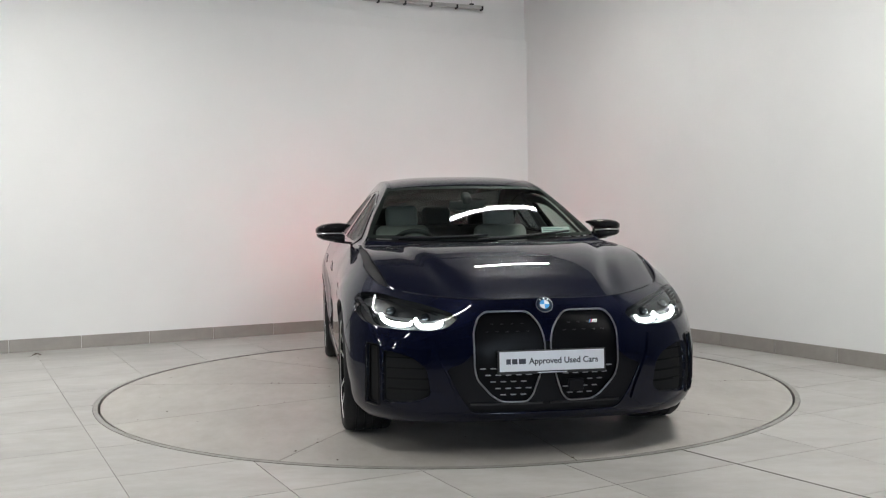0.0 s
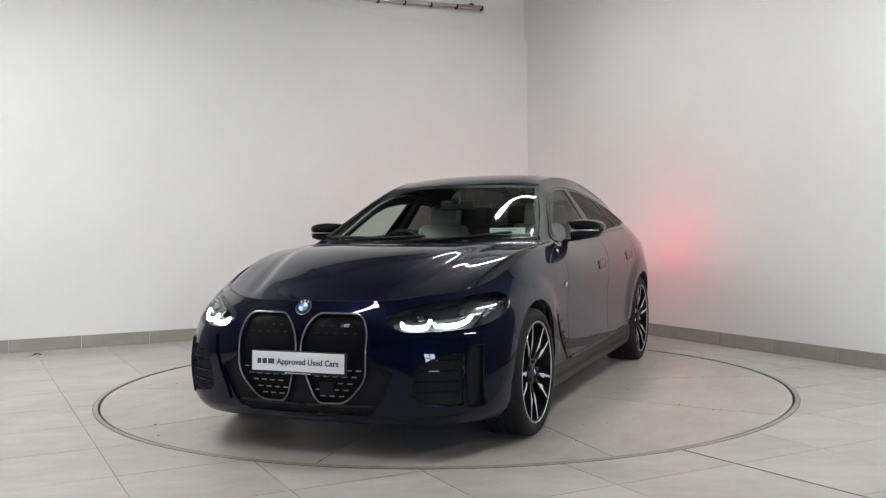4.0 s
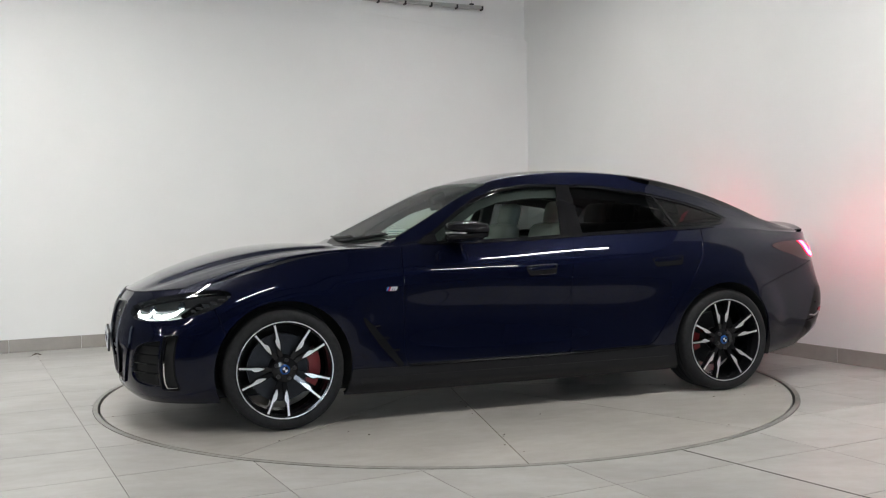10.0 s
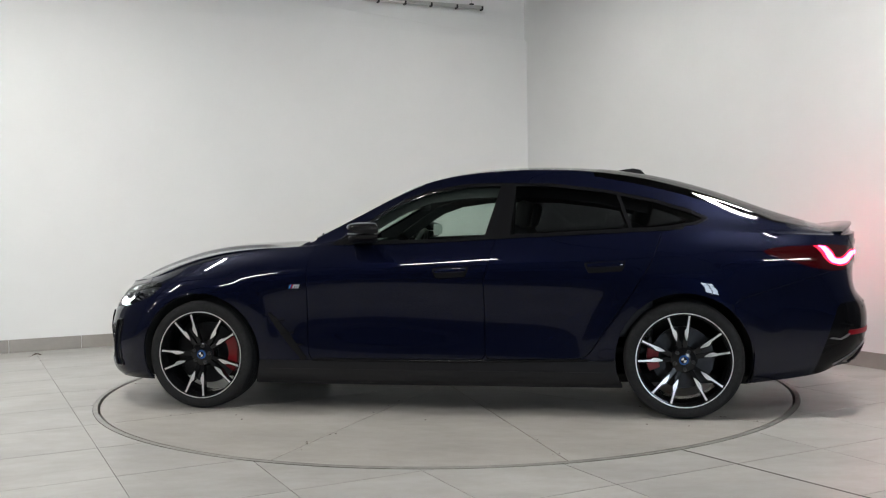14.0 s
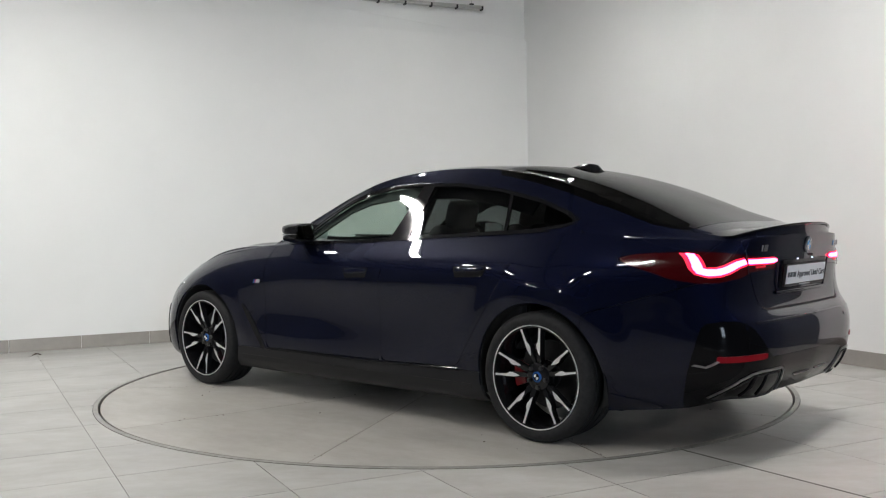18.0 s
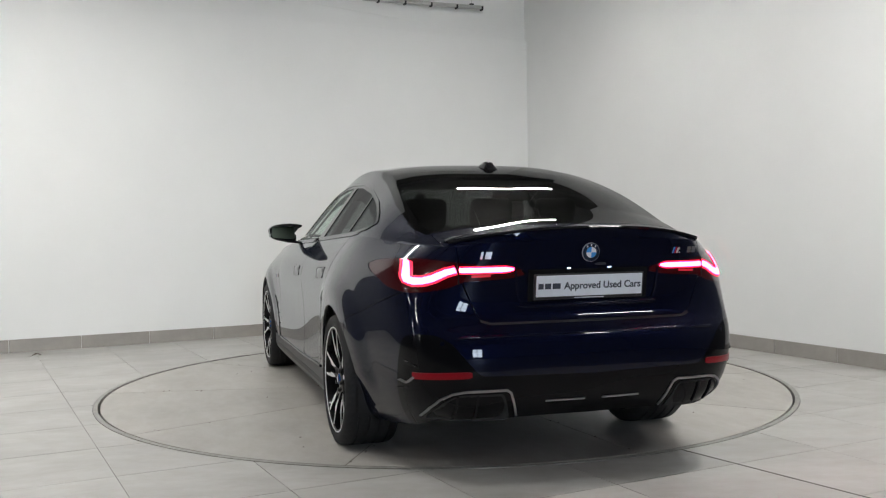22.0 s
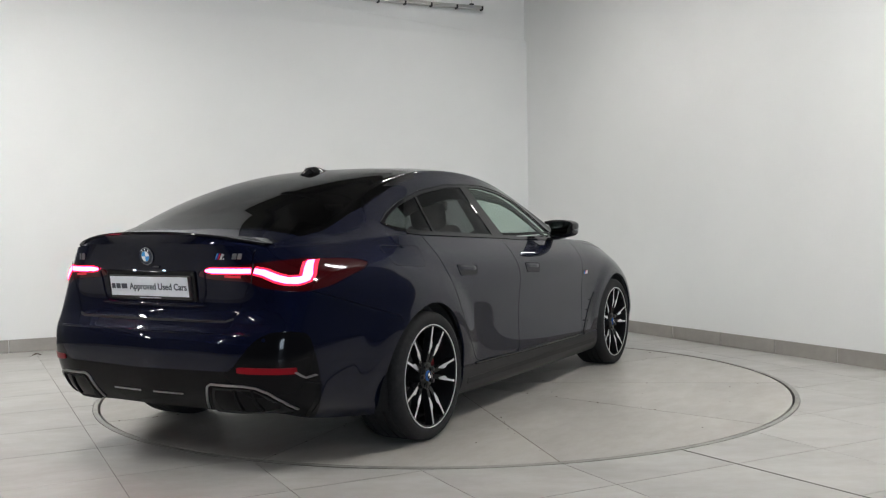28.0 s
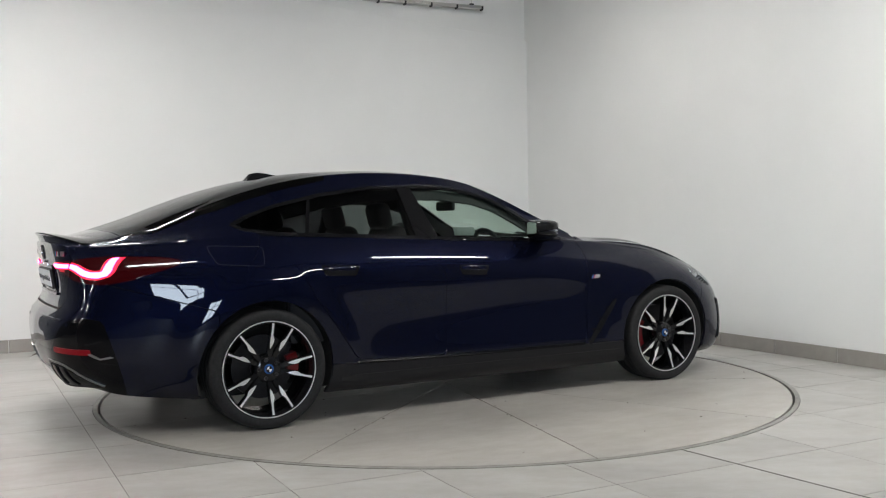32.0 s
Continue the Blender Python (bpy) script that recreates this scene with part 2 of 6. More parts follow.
tagged(part("backdrop", bm, glow("daylight_backdrop", (0.72, 0.85, 1.0), DAY_W)), "pale daylight outside the hall opening", "backdrop", kind="structure")
win = thing("window_1", "steel framed window in the hall end wall", "window", kind="structure")
for k in range(3):
    a = OPEN_A0 + 0.03 + k * (OPEN_A1 - OPEN_A0 - 0.06) / 2
    part("window_frame", box_bm(0.06, 0.08, OPEN_Z1 - OPEN_Z0, 0.006, m=plan_pose(a, LEN_B + 0.1, (OPEN_Z0 + OPEN_Z1) / 2)), M_BLACKP, win)
for b, w in ((1.1, .16), (4.1, .12), (7.6, .16), (10.8, .16)):
    slab("ceiling_beam", -0.1, LEN_A, b - w / 2, b + w / 2, CEIL_Z - 0.24, CEIL_Z - 0.004, M_BEAM, "dark painted steel ceiling beam", "beam", 0.01)
for a in (3.5, 7.3, 11.0):
    slab("ceiling_duct", a - .06, a + .06, 0.3, LEN_B, CEIL_Z - 0.36, CEIL_Z - 0.25, M_BEAM, "dark ceiling cable duct", "duct", 0.02)
for z in (OPEN_Z0 + 0.03, OPEN_Z1 - 0.03, (OPEN_Z0 + OPEN_Z1) / 2 + 0.3):
    part("window_rail", box_bm(OPEN_A1 - OPEN_A0, 0.07, 0.06, 0.006, m=plan_pose((OPEN_A0 + OPEN_A1) / 2, LEN_B + 0.1, z)), M_BLACKP, win)

# the left wall's lower face stands proud; its top edge climbs away from the corner
def wall_face():
    bm = bmesh.new()
    prof = [(-0.02, -0.1), (END_A, -0.1), (END_A, 3.2 + .0767 * END_A), (0.0, 3.2), (-0.02, 3.2)]
    back = [bm.verts.new(plan(a, -FACE_T, z)) for a, z in prof]
    front = [bm.verts.new(plan(a, 0.0, z)) for a, z in prof]
    n = len(prof)
    bm.faces.new(back)
    # above a level fold the face leans back a little
    fold = bm.verts.new(plan(END_A, 0.0, 3.19))
    front[2].co = plan(END_A, -0.005 * END_A, 3.2 + .0767 * END_A)
    bm.faces.new((front[0], front[1], fold, front[3], front[4]))
    bm.faces.new((fold, front[2], front[3]))
    for k in range(n):
        if k == 1:
            bm.faces.new((back[1], back[2], front[2], fold, front[1]))
        else:
            bm.faces.new((back[k], back[(k + 1) % n], front[(k + 1) % n], front[k]))
    bmesh.ops.recalc_face_normals(bm, faces=bm.faces[:])
    top = [e for e in bm.edges if e.verts[0] in front and e.verts[1] in front and min(v.co.z for v in e.verts) > 3]
    bmesh.ops.bevel(bm, geom=top, offset=0.012, segments=3, affect="EDGES")
    tagged(part("wall_left_face", bm, M_WALL), "white plaster face of the studio wall", "wall", kind="structure")


FACE_T = 0.045
wall_face()


# skirting: grey tiles end to end along both walls
def skirting():
    for wall, start, end in (("left", 0.02, END_A), ("right", 0.02, END_B)):
        base = thing("baseboard_" + wall, "grey porcelain skirting tiles along the wall", "skirting", kind="structure")
        step, k = 0.61, 0
        x = start
        while x < end:
            x1 = min(end, x + step)
            bm = box_bm(x1 - x - 0.004, 0.012, SKIRT_H, 0.0025, 1)
            mid = (x + x1) / 2
            if wall == "left":
                m = plan_pose(mid, 0.006, SKIRT_H / 2)
            else:
                m = plan_pose(0.006 - mid * math.tan(RIGHT_SKEW), mid, SKIRT_H / 2, 90)
            part("skirting_tile", bm, M_SKIRT, base, m=m)
            x, k = x1, k + 1


SKIRT_H = 0.117
skirting()


# floor: a grout bed with one tile after the other, cut round the turntable pit
TILE, TILE_A0, TILE_B0, PIT_R = 0.61, 5.30, 4.88, 2.300
# the pale studio floor ends here; unseen tiles beyond are darkened for the reflections
HALL_B = 6.9
# where the slanted expansion joint leaves the tile grid
JOINT_B = 5.46


def joint_a(b):
    return 2.829 - (b - 5.786) * .0953


def floor():
    n, r_bed = 96, PIT_R + 0.002
    bm = bmesh.new()
    ring = [bm.verts.new((r_bed * math.cos(k * math.tau / n), r_bed * math.sin(k * math.tau / n), -0.003)) for k in range(n)]
    outer = []
    for k in range(n):
        d = Vector((math.cos(k * math.tau / n), math.sin(k * math.tau / n), 0))
        outer.append(bm.verts.new(d * 26 + Vector((0, 0, -0.003))))
    for k in range(n):
        bm.faces.new((ring[k], outer[k], outer[(k + 1) % n], ring[(k + 1) % n]))
    for f in bm.faces:
        f.normal_update()
        if f.normal.z < 0:
            f.normal_flip()
    fl = tagged(part("floor", bm, M_GROUT), "pale grey porcelain floor tiles with thin joints", "floor", kind="structure")
    whole = box_bm(TILE - 0.003, TILE - 0.003, 0.012, 0.0008, 1)
    mesh = bpy.data.meshes.new("tile")
    whole.to_mesh(mesh)
    whole.free()
    mesh.materials.append(M_TILE)
    mesh_hall = mesh.copy()
    mesh_hall.materials[0] = M_HALLTILE
    far, far_hall = bmesh.new(), bmesh.new()
    for i in range(-10, 9):
        for j in range(-8, 15):
            a0, b0 = TILE_A0 + i * TILE, TILE_B0 + j * TILE
            ca, cb = a0 + TILE / 2, b0 + TILE / 2
            if ca < 0.02 - TILE or cb < 0.02 - TILE or ca > LEN_A or cb > LEN_B:
                continue
            hall = b0 > HALL_B
            p = plan(ca, cb, -0.006)
            d = math.hypot(p.x, p.y)
            if d < PIT_R - 0.45:
                continue
            lo_a, lo_b = max(a0 + 0.002, -0.03), max(b0 + 0.002, 0.0)
            skew = i in (-5, -4) and b0 + TILE > JOINT_B
            cut = skew or d < PIT_R + 0.45 or lo_a > a0 + 0.002 or lo_b > b0 + 0.002
            seen = d < 5.0
            if not cut and seen:
                ob = new("tile", mesh_hall if hall else mesh)
                ob.matrix_basis = plan_pose(ca, cb, -0.006, random.choice((0, 180)))
                ob.parent = fl
                continue
            g = 20 if d < PIT_R + 0.45 else (2 if skew else 1)
            a1, b1 = a0 + TILE - 0.002, b0 + TILE - 0.002
            if a1 - lo_a < 0.02 or b1 - lo_b < 0.02:
                continue
            vs = []
            for w in range(g + 1):
                b = lo_b + (b1 - lo_b) * w / g
                left, right = lo_a, a1
                if skew and i == -5:
                    right = min(a1, joint_a(b) - .004)
                elif skew:
                    left = min(lo_a, joint_a(b) + .004)
                vs += [np.array(plan(left + (right - left) * u / g, b, 0.0)) for u in range(g + 1)]
            fs = [(w * (g + 1) + u, w * (g + 1) + u + 1, (w + 1) * (g + 1) + u + 1, (w + 1) * (g + 1) + u) for w in range(g) for u in range(g)]
            if g > 1:
                vs, _, fs = split_mesh(vs, fs, [math.hypot(v[0], v[1]) - PIT_R for v in vs])
            if not fs:
                continue
            tb = bmesh.new() if seen else (far_hall if hall else far)
            used = {}
            for f in fs:
                tb.faces.new([used.setdefault(q, tb.verts.new(vs[q])) if q not in used else used[q] for q in f])
            if seen:
                bmesh.ops.recalc_face_normals(tb, faces=tb.faces[:])
                for f in tb.faces:
                    f.normal_update()
                if tb.faces and tb.faces[:][0].normal.z < 0:
                    bmesh.ops.reverse_faces(tb, faces=tb.faces[:])
                edges = [e for e in tb.edges if e.is_boundary]
                r = bmesh.ops.extrude_edge_only(tb, edges=edges)
                for v in r["geom"]:
                    if isinstance(v, bmesh.types.BMVert):
                        v.co.z -= 0.012
                part("tile", tb, M_HALLTILE if hall else M_TILE, fl)
    tagged(part("far_tiles", far, M_TILE, fl), kind="stuff")
    tagged(part("hall_tiles", far_hall, M_HALLTILE, fl, "unseen hall floor tiles, darkened for reflections"), kind="stuff")
    # wider dark expansion joints that run out from the pit
    for x0, y0, x1, y1 in ((1.128, -2.000, 2.30, -3.815),):
        d = Vector((x1 - x0, y1 - y0, 0))
        m = Matrix.Translation(((x0 + x1) / 2, (y0 + y1) / 2, -0.0012)) @ Matrix.Rotation(math.atan2(d.y, d.x), 4, "Z")
        part("expansion_joint", box_bm(d.length, 0.011, 0.004, m=m), M_JOINT, fl, "dark floor joint")


# turntable: steel rim ring fixed in the floor, and the turning disc of ten tiled segments
def turntable():
    def band(r0, r1, z0, z1, n=144):
        bm = bmesh.new()
        prof = [(r0, z0), (r0, z1), (r1, z1), (r1, z0)]
        rows = [[bm.verts.new((r * math.cos(k * math.tau / n), r * math.sin(k * math.tau / n), z)) for r, z in prof] for k in range(n)]
        for k in range(n):
            for q in range(4):
                bm.faces.new((rows[k][q], rows[k][(q + 1) % 4], rows[(k + 1) % n][(q + 1) % 4], rows[(k + 1) % n][q]))
        bmesh.ops.recalc_face_normals(bm, faces=bm.faces[:])
        return bm

    rim = thing("turntable_rim", "grey steel ring set in the floor around the turntable", "rim", kind="structure")
    part("ring", band(DISC_R + 0.013, PIT_R - 0.003, -0.08, 0.002), M_RING, rim, smooth=40)
    part("pit", band(0.0, PIT_R + 0.15, -0.14, -0.085), M_BLACKP, rim)
    disc = thing("turntable", "round turntable of pale grey tiled segments with thin seams", "turntable")
    n_seg = 10
    for k in range(n_seg):
        a0, a1 = radians(6.6 + 36 * k), radians(6.6 + 36 * (k + 1))
        g, rad = 0.0024, DISC_R - 0.002
        out = []
        for q in range(19):
            ang = a0 + (a1 - a0) * q / 18
            out.append((rad * math.cos(ang), rad * math.sin(ang)))
        off = Vector((math.cos((a0 + a1) / 2), math.sin((a0 + a1) / 2))) * (g / math.sin((a1 - a0) / 2))
        e0 = Vector((-math.sin(a0), math.cos(a0))) * g
        e1 = Vector((math.sin(a1), -math.cos(a1))) * g
        out[0] = (out[0][0] + e0.x, out[0][1] + e0.y)
        out[-1] = (out[-1][0] + e1.x, out[-1][1] + e1.y)
        out.append((off.x, off.y))
        part("segment", prism_bm(out, 0.03, Matrix.Translation((0, 0, -0.03)), 0.0012), M_DISC, disc)
    # crumbs of dry dirt on the disc, most of them along the seams
    dirt = bmesh.new()
    rnd = random.Random(5)
    for k in range(90):
        if k < 55:
            ang, off = radians(6.6 + 36 * rnd.randrange(10)), rnd.gauss(0, 0.02)
        else:
            ang, off = rnd.uniform(0, math.tau), 0.0
        r = DISC_R * math.sqrt(rnd.uniform(0.05, 0.97))
        c = Vector((r * math.cos(ang) - off * math.sin(ang), r * math.sin(ang) + off * math.cos(ang), 0.0006))
        s = rnd.uniform(0.003, 0.010)
        pts = [c + Vector((s * rnd.uniform(0.5, 1) * math.cos(q * 1.257), s * rnd.uniform(0.5, 1) * math.sin(q * 1.257), 0)) for q in range(5)]
        low = [dirt.verts.new(p) for p in pts]
        tip = dirt.verts.new(c + Vector((0, 0, s * 0.4)))
        for q in range(5):
            dirt.faces.new((low[q], low[(q + 1) % 5], tip))
    tagged(part("dirt_crumbs", dirt, M_CRUMB, disc, "small dry dirt crumbs"), kind="stuff")
    part("bed", cyl_bm(DISC_R - 0.01, 0.03, 96, m=Matrix.Translation((0, 0, -0.0175))), M_SEAM, disc)
    return disc


M_JOINT = simple("dark_joint_filler", (0.10, 0.092, 0.08), 0.9, vary=0.4, scale=12)
M_CRUMB = simple("dry_brown_dirt", (0.07, 0.045, 0.03), 0.9, vary=0.4, scale=90)
M_SEAM = simple("dirty_brown_seam", (0.13, 0.098, 0.07), 0.9, vary=0.6, scale=9)
M_DISC = tile_material("turntable_tile_porcelain", (0.42, 0.405, 0.38), 0.5)
floor_made = floor()
TABLE = turntable()


# ---------------------------------------------------------------- lights
def tube_light(a, b, z, turn, length, width=0.05):
    """A suspended linear light: slim housing, glowing diffuser, two wires."""
    m = plan_pose(a, b, z, turn)
    t = thing("strip_light", "slim suspended white strip light, switched on", "strip light", "ceiling strip lights", m=m)
    part("housing", box_bm(length, width - 0.008, 0.05, 0.006, m=Matrix.Translation((0, 0, 0.034))), M_STEEL, t)
    part("diffuser", box_bm(length - 0.03, width, 0.016, 0.004, m=Matrix.Translation((0, 0, -0.002))), M_TUBE, t)
    for s in (-1, 1):
        part("wire", cyl_bm(0.0025, CEIL_Z - z - 0.05, 6, m=Matrix.Translation((s * length * 0.38, 0, 0.05 + (CEIL_Z - z - 0.05) / 2))), M_STEEL, t)
    return t


for a, b, turn, length, width in TUBES:
    tube_light(a, b, 3.45, turn, length, width)


# unlit rail with black clips that hangs by the bulkhead
def clip_rail():
    p0, p1 = Vector((-0.82, 3.489, 3.487)), Vector((0.472, 4.004, 3.487))
    d = p1 - p0
    ang = math.atan2(d.y, d.x)
    t = thing("lighting_rail", "grey steel lighting rail with black clips, hung on wires", "rail", m=Matrix.Translation(p0) @ Matrix.Rotation(ang, 4, "Z"))
    n = d.length
    part("rail_body", box_bm(n, 0.05, 0.036, 0.006, m=Matrix.Translation((n / 2, 0, 0))), M_STEEL, t)
    k = n - 0.02
    while k > 0:
        part("clip", box_bm(0.022, 0.06, 0.045, 0.006, m=Matrix.Translation((k, 0, -0.012))), M_BLACKP, t)
        k -= 0.30
    for x in (n - 0.14, n - 1.2):
        part("wire", cyl_bm(0.003, CEIL_Z - 3.51, 6, m=Matrix.Translation((x, 0, 0.02 + (CEIL_Z - 3.51) / 2))), M_STEEL, t)
        part("hanger", box_bm(0.05, 0.03, 0.02, 0.004, m=Matrix.Translation((x, 0, 0.026))), M_BLACKP, t)


clip_rail()


# a dry leaf on the floor by the wall
def dry_leaf(x, y):
    leaf = thing("dry_leaf", "curled dry brown leaf on the floor tiles", "leaf", m=pose(x, y, 0.0, rz=35))
    bm = bmesh.new()
    rows = []
    for k in range(7):
        t = k / 6
        w = 0.017 * math.sin(math.pi * (0.08 + 0.88 * t)) ** 0.8
        z = 0.002 + 0.012 * math.sin(math.pi * t)
        rows.append([bm.verts.new(((t - 0.5) * 0.075, q * w, z + abs(q) * 0.008)) for q in (-1, 0, 1)])
    for a, b in zip(rows, rows[1:]):
        for q in range(2):
            bm.faces.new((a[q], a[q + 1], b[q + 1], b[q]))
    part("blade", bm, M_CRUMB, leaf, smooth=60)
    part("stalk", tube_bm([(-0.036, 0, 0.002), (-0.055, 0.004, 0.0025), (-0.066, 0.010, 0.002)], 0.0012, 5), M_CRUMB, leaf)


dry_leaf(-3.564, 1.674)

# ---------------------------------------------------------------- the car: body surface from longitudinal design lines
# car space: x forward from the middle of the wheelbase, y to the car's left, z up
WB2, HUB_Z, TYRE_R = 1.428, 0.327, 0.330
# side stations by index 4 to 14
STATION = {4: 1.428, 5: 0.85, 6: 0.60, 7: 0.35, 8: 0.10, 9: -0.30, 10: -0.80, 11: -1.20, 12: -1.60, 13: -1.95, 14: -2.20}
N_IDX = 18


def natural(xs, ys, x):
    """Smooth cubic spline through keys."""
    xs, ys, x = np.asarray(xs, float), np.asarray(ys, float), np.asarray(x, float)
    n, h = len(xs), np.diff(xs)
    a, b = np.eye(n), np.zeros(n)
    for i in range(1, n - 1):
        a[i, i - 1:i + 2] = h[i - 1], 2 * (h[i - 1] + h[i]), h[i]
        b[i] = 6 * ((ys[i + 1] - ys[i]) / h[i] - (ys[i] - ys[i - 1]) / h[i - 1])
    m = np.linalg.solve(a, b)
    i = np.clip(np.searchsorted(xs, x) - 1, 0, n - 2)
    A, B = (xs[i + 1] - x) / h[i], (x - xs[i]) / h[i]
    return A * ys[i] + B * ys[i + 1] + ((A ** 3 - A) * m[i] + (B ** 3 - B) * m[i + 1]) * h[i] ** 2 / 6


def low_line(front, side, rear):
    """One line round the half body. front: points for index 0 to 3; side: {station: (y, z)}; rear: points for index 15 to 18.
    Returns a function of the index, with the line smoothed along its length."""
    pts = {i: p for i, p in enumerate(front)}
    pts.update({15 + i: p for i, p in enumerate(rear)})
    keys = sorted(side)
    sx = [STATION[k] for k in keys][::-1]
    for k in range(4, 15):
        if k in side:
            pts[k] = (STATION[k], *side[k])
        else:
            y = natural(sx, [side[q][0] for q in keys][::-1], STATION[k])
            z = natural(sx, [side[q][1] for q in keys][::-1], STATION[k])
            pts[k] = (STATION[k], float(y), float(z))
    P = np.array([pts[i] for i in range(19)], float)
    return P


LOW = [
    low_line([(2.20, 0, .165), (2.18, .36, .165), (2.08, .66, .165), (1.86, .82, .165)],
             {4: (.85, .16), 5: (.855, .155), 9: (.855, .155), 11: (.855, .16), 12: (.83, .17), 13: (.745, .20), 14: (.69, .24)},
             [(-2.28, .63, .265), (-2.37, .55, .275), (-2.40, .30, .28), (-2.41, 0, .28)]),
    low_line([(2.245, 0, .20), (2.222, .36, .205), (2.125, .66, .205), (1.90, .845, .205)],
             {4: (.885, .205), 5: (.888, .195), 9: (.884, .185), 11: (.892, .20), 12: (.875, .22), 13: (.795, .25), 14: (.74, .29)},
             [(-2.315, .685, .315), (-2.41, .57, .325), (-2.44, .30, .33), (-2.45, 0, .33)]),
    low_line([(2.268, 0, .32), (2.245, .36, .32), (2.142, .67, .32), (1.925, .865, .325)],
             {4: (.897, .325), 5: (.904, .315), 9: (.902, .315), 11: (.906, .33), 12: (.90, .36), 13: (.842, .38), 14: (.79, .40)},
             [(-2.345, .735, .425), (-2.448, .585, .43), (-2.482, .30, .435), (-2.492, 0, .435)]),
    low_line([(2.284, 0, .46), (2.260, .36, .46), (2.140, .66, .47), (1.925, .862, .475)],
             {4: (.912, .48), 5: (.900, .515), 9: (.896, .515), 11: (.914, .52), 12: (.920, .52), 13: (.864, .53), 14: (.808, .55)},
             [(-2.348, .75, .610), (-2.443, .58, .632), (-2.474, .30, .638), (-2.484, 0, .638)]),
    low_line([(2.271, 0, .585), (2.240, .36, .585), (2.105, .65, .60), (1.90, .835, .62)],
             {4: (.922, .66), 5: (.906, .675), 9: (.905, .675), 11: (.923, .68), 12: (.925, .69), 13: (.864, .70), 14: (.804, .69)},
             [(-2.335, .735, .690), (-2.402, .57, .697), (-2.424, .30, .700), (-2.432, 0, .700)]),
    low_line([(2.245, 0, .674), (2.194, .36, .674), (2.035, .63, .695), (1.845, .79, .72)],
             {4: (.880, .80), 5: (.897, .835), 9: (.905, .85), 11: (.912, .87), 12: (.898, .885), 13: (.840, .89), 14: (.776, .88)},
             [(-2.325, .68, .865), (-2.395, .55, .86), (-2.42, .30, .86), (-2.43, 0, .86)]),
    low_line([(2.200, 0, .744), (2.138, .36, .744), (1.965, .585, .765), (1.785, .725, .795)],
             {4: (.800, .888), 5: (.805, .965), 7: (.808, .977), 9: (.812, 1.0), 11: (.808, 1.035), 12: (.795, 1.045), 13: (.735, 1.02), 14: (.675, 1.01)},
             [(-2.33, .60, 1.005), (-2.41, .50, 1.015), (-2.445, .28, 1.03), (-2.455, 0, 1.035)]),
]
# tops: stations as above; each line as (y, z) at stations 4 to 14
TOPS = [
    [(.772, .907), (.785, .975), (.782, .996), (.748, 1.055), (.713, 1.128), (.693, 1.168), (.702, 1.172), (.716, 1.145), (.746, 1.088), (.712, 1.035), (.652, 1.018)],
    [(.728, .924), (.766, .974), (.744, 1.016), (.690, 1.136), (.604, 1.282), (.567, 1.345), (.582, 1.332), (.624, 1.258), (.692, 1.140), (.685, 1.055), (.632, 1.030)],
    [(.645, .936), (.742, .974), (.688, 1.094), (.614, 1.226), (.538, 1.345), (.520, 1.412), (.526, 1.412), (.552, 1.356), (.606, 1.241), (.640, 1.096), (.588, 1.044)],
]
# centre line, by station 4 to 14; the cowl lies further forward in the middle
CENTRE = [(1.60, .948), (.90, .972), (.66, 1.103), (.415, 1.234), (.15, 1.358), (-.30, 1.444), (-.80, 1.446), (-1.20, 1.404), (-1.60, 1.302), (-1.95, 1.172), (-2.22, 1.086)]


def line_eval(P, idx):
    """Smooth between the cowl and the boot edge, with a kink at each."""
    out, idx = np.empty((len(idx), 3)), np.asarray(idx)
    t = np.concatenate([[0], np.cumsum(np.linalg.norm(np.diff(P, axis=0), axis=1) ** 0.8)])
    s = np.interp(idx, np.arange(len(P)), t)
    for lo, hi in ((0, 2), (2, 10), (10, 12)):
        m = (idx >= lo) & (idx <= hi)
        for k in range(3):
            out[m, k] = natural(t[lo:hi + 1], P[lo:hi + 1, k], s[m])
    return out


def line_smooth(P, idx):
    flip = np.array((1, -1, 1))
    P = np.concatenate([P[2:0:-1] * flip, P, P[-2:-4:-1] * flip])
    t = np.concatenate([[0], np.cumsum(np.linalg.norm(np.diff(P, axis=0), axis=1) ** 0.7)])
    s = np.interp(np.asarray(idx) + 2, np.arange(len(P)), t)
    return np.stack([natural(t, P[:, k], s) for k in range(3)], -1)


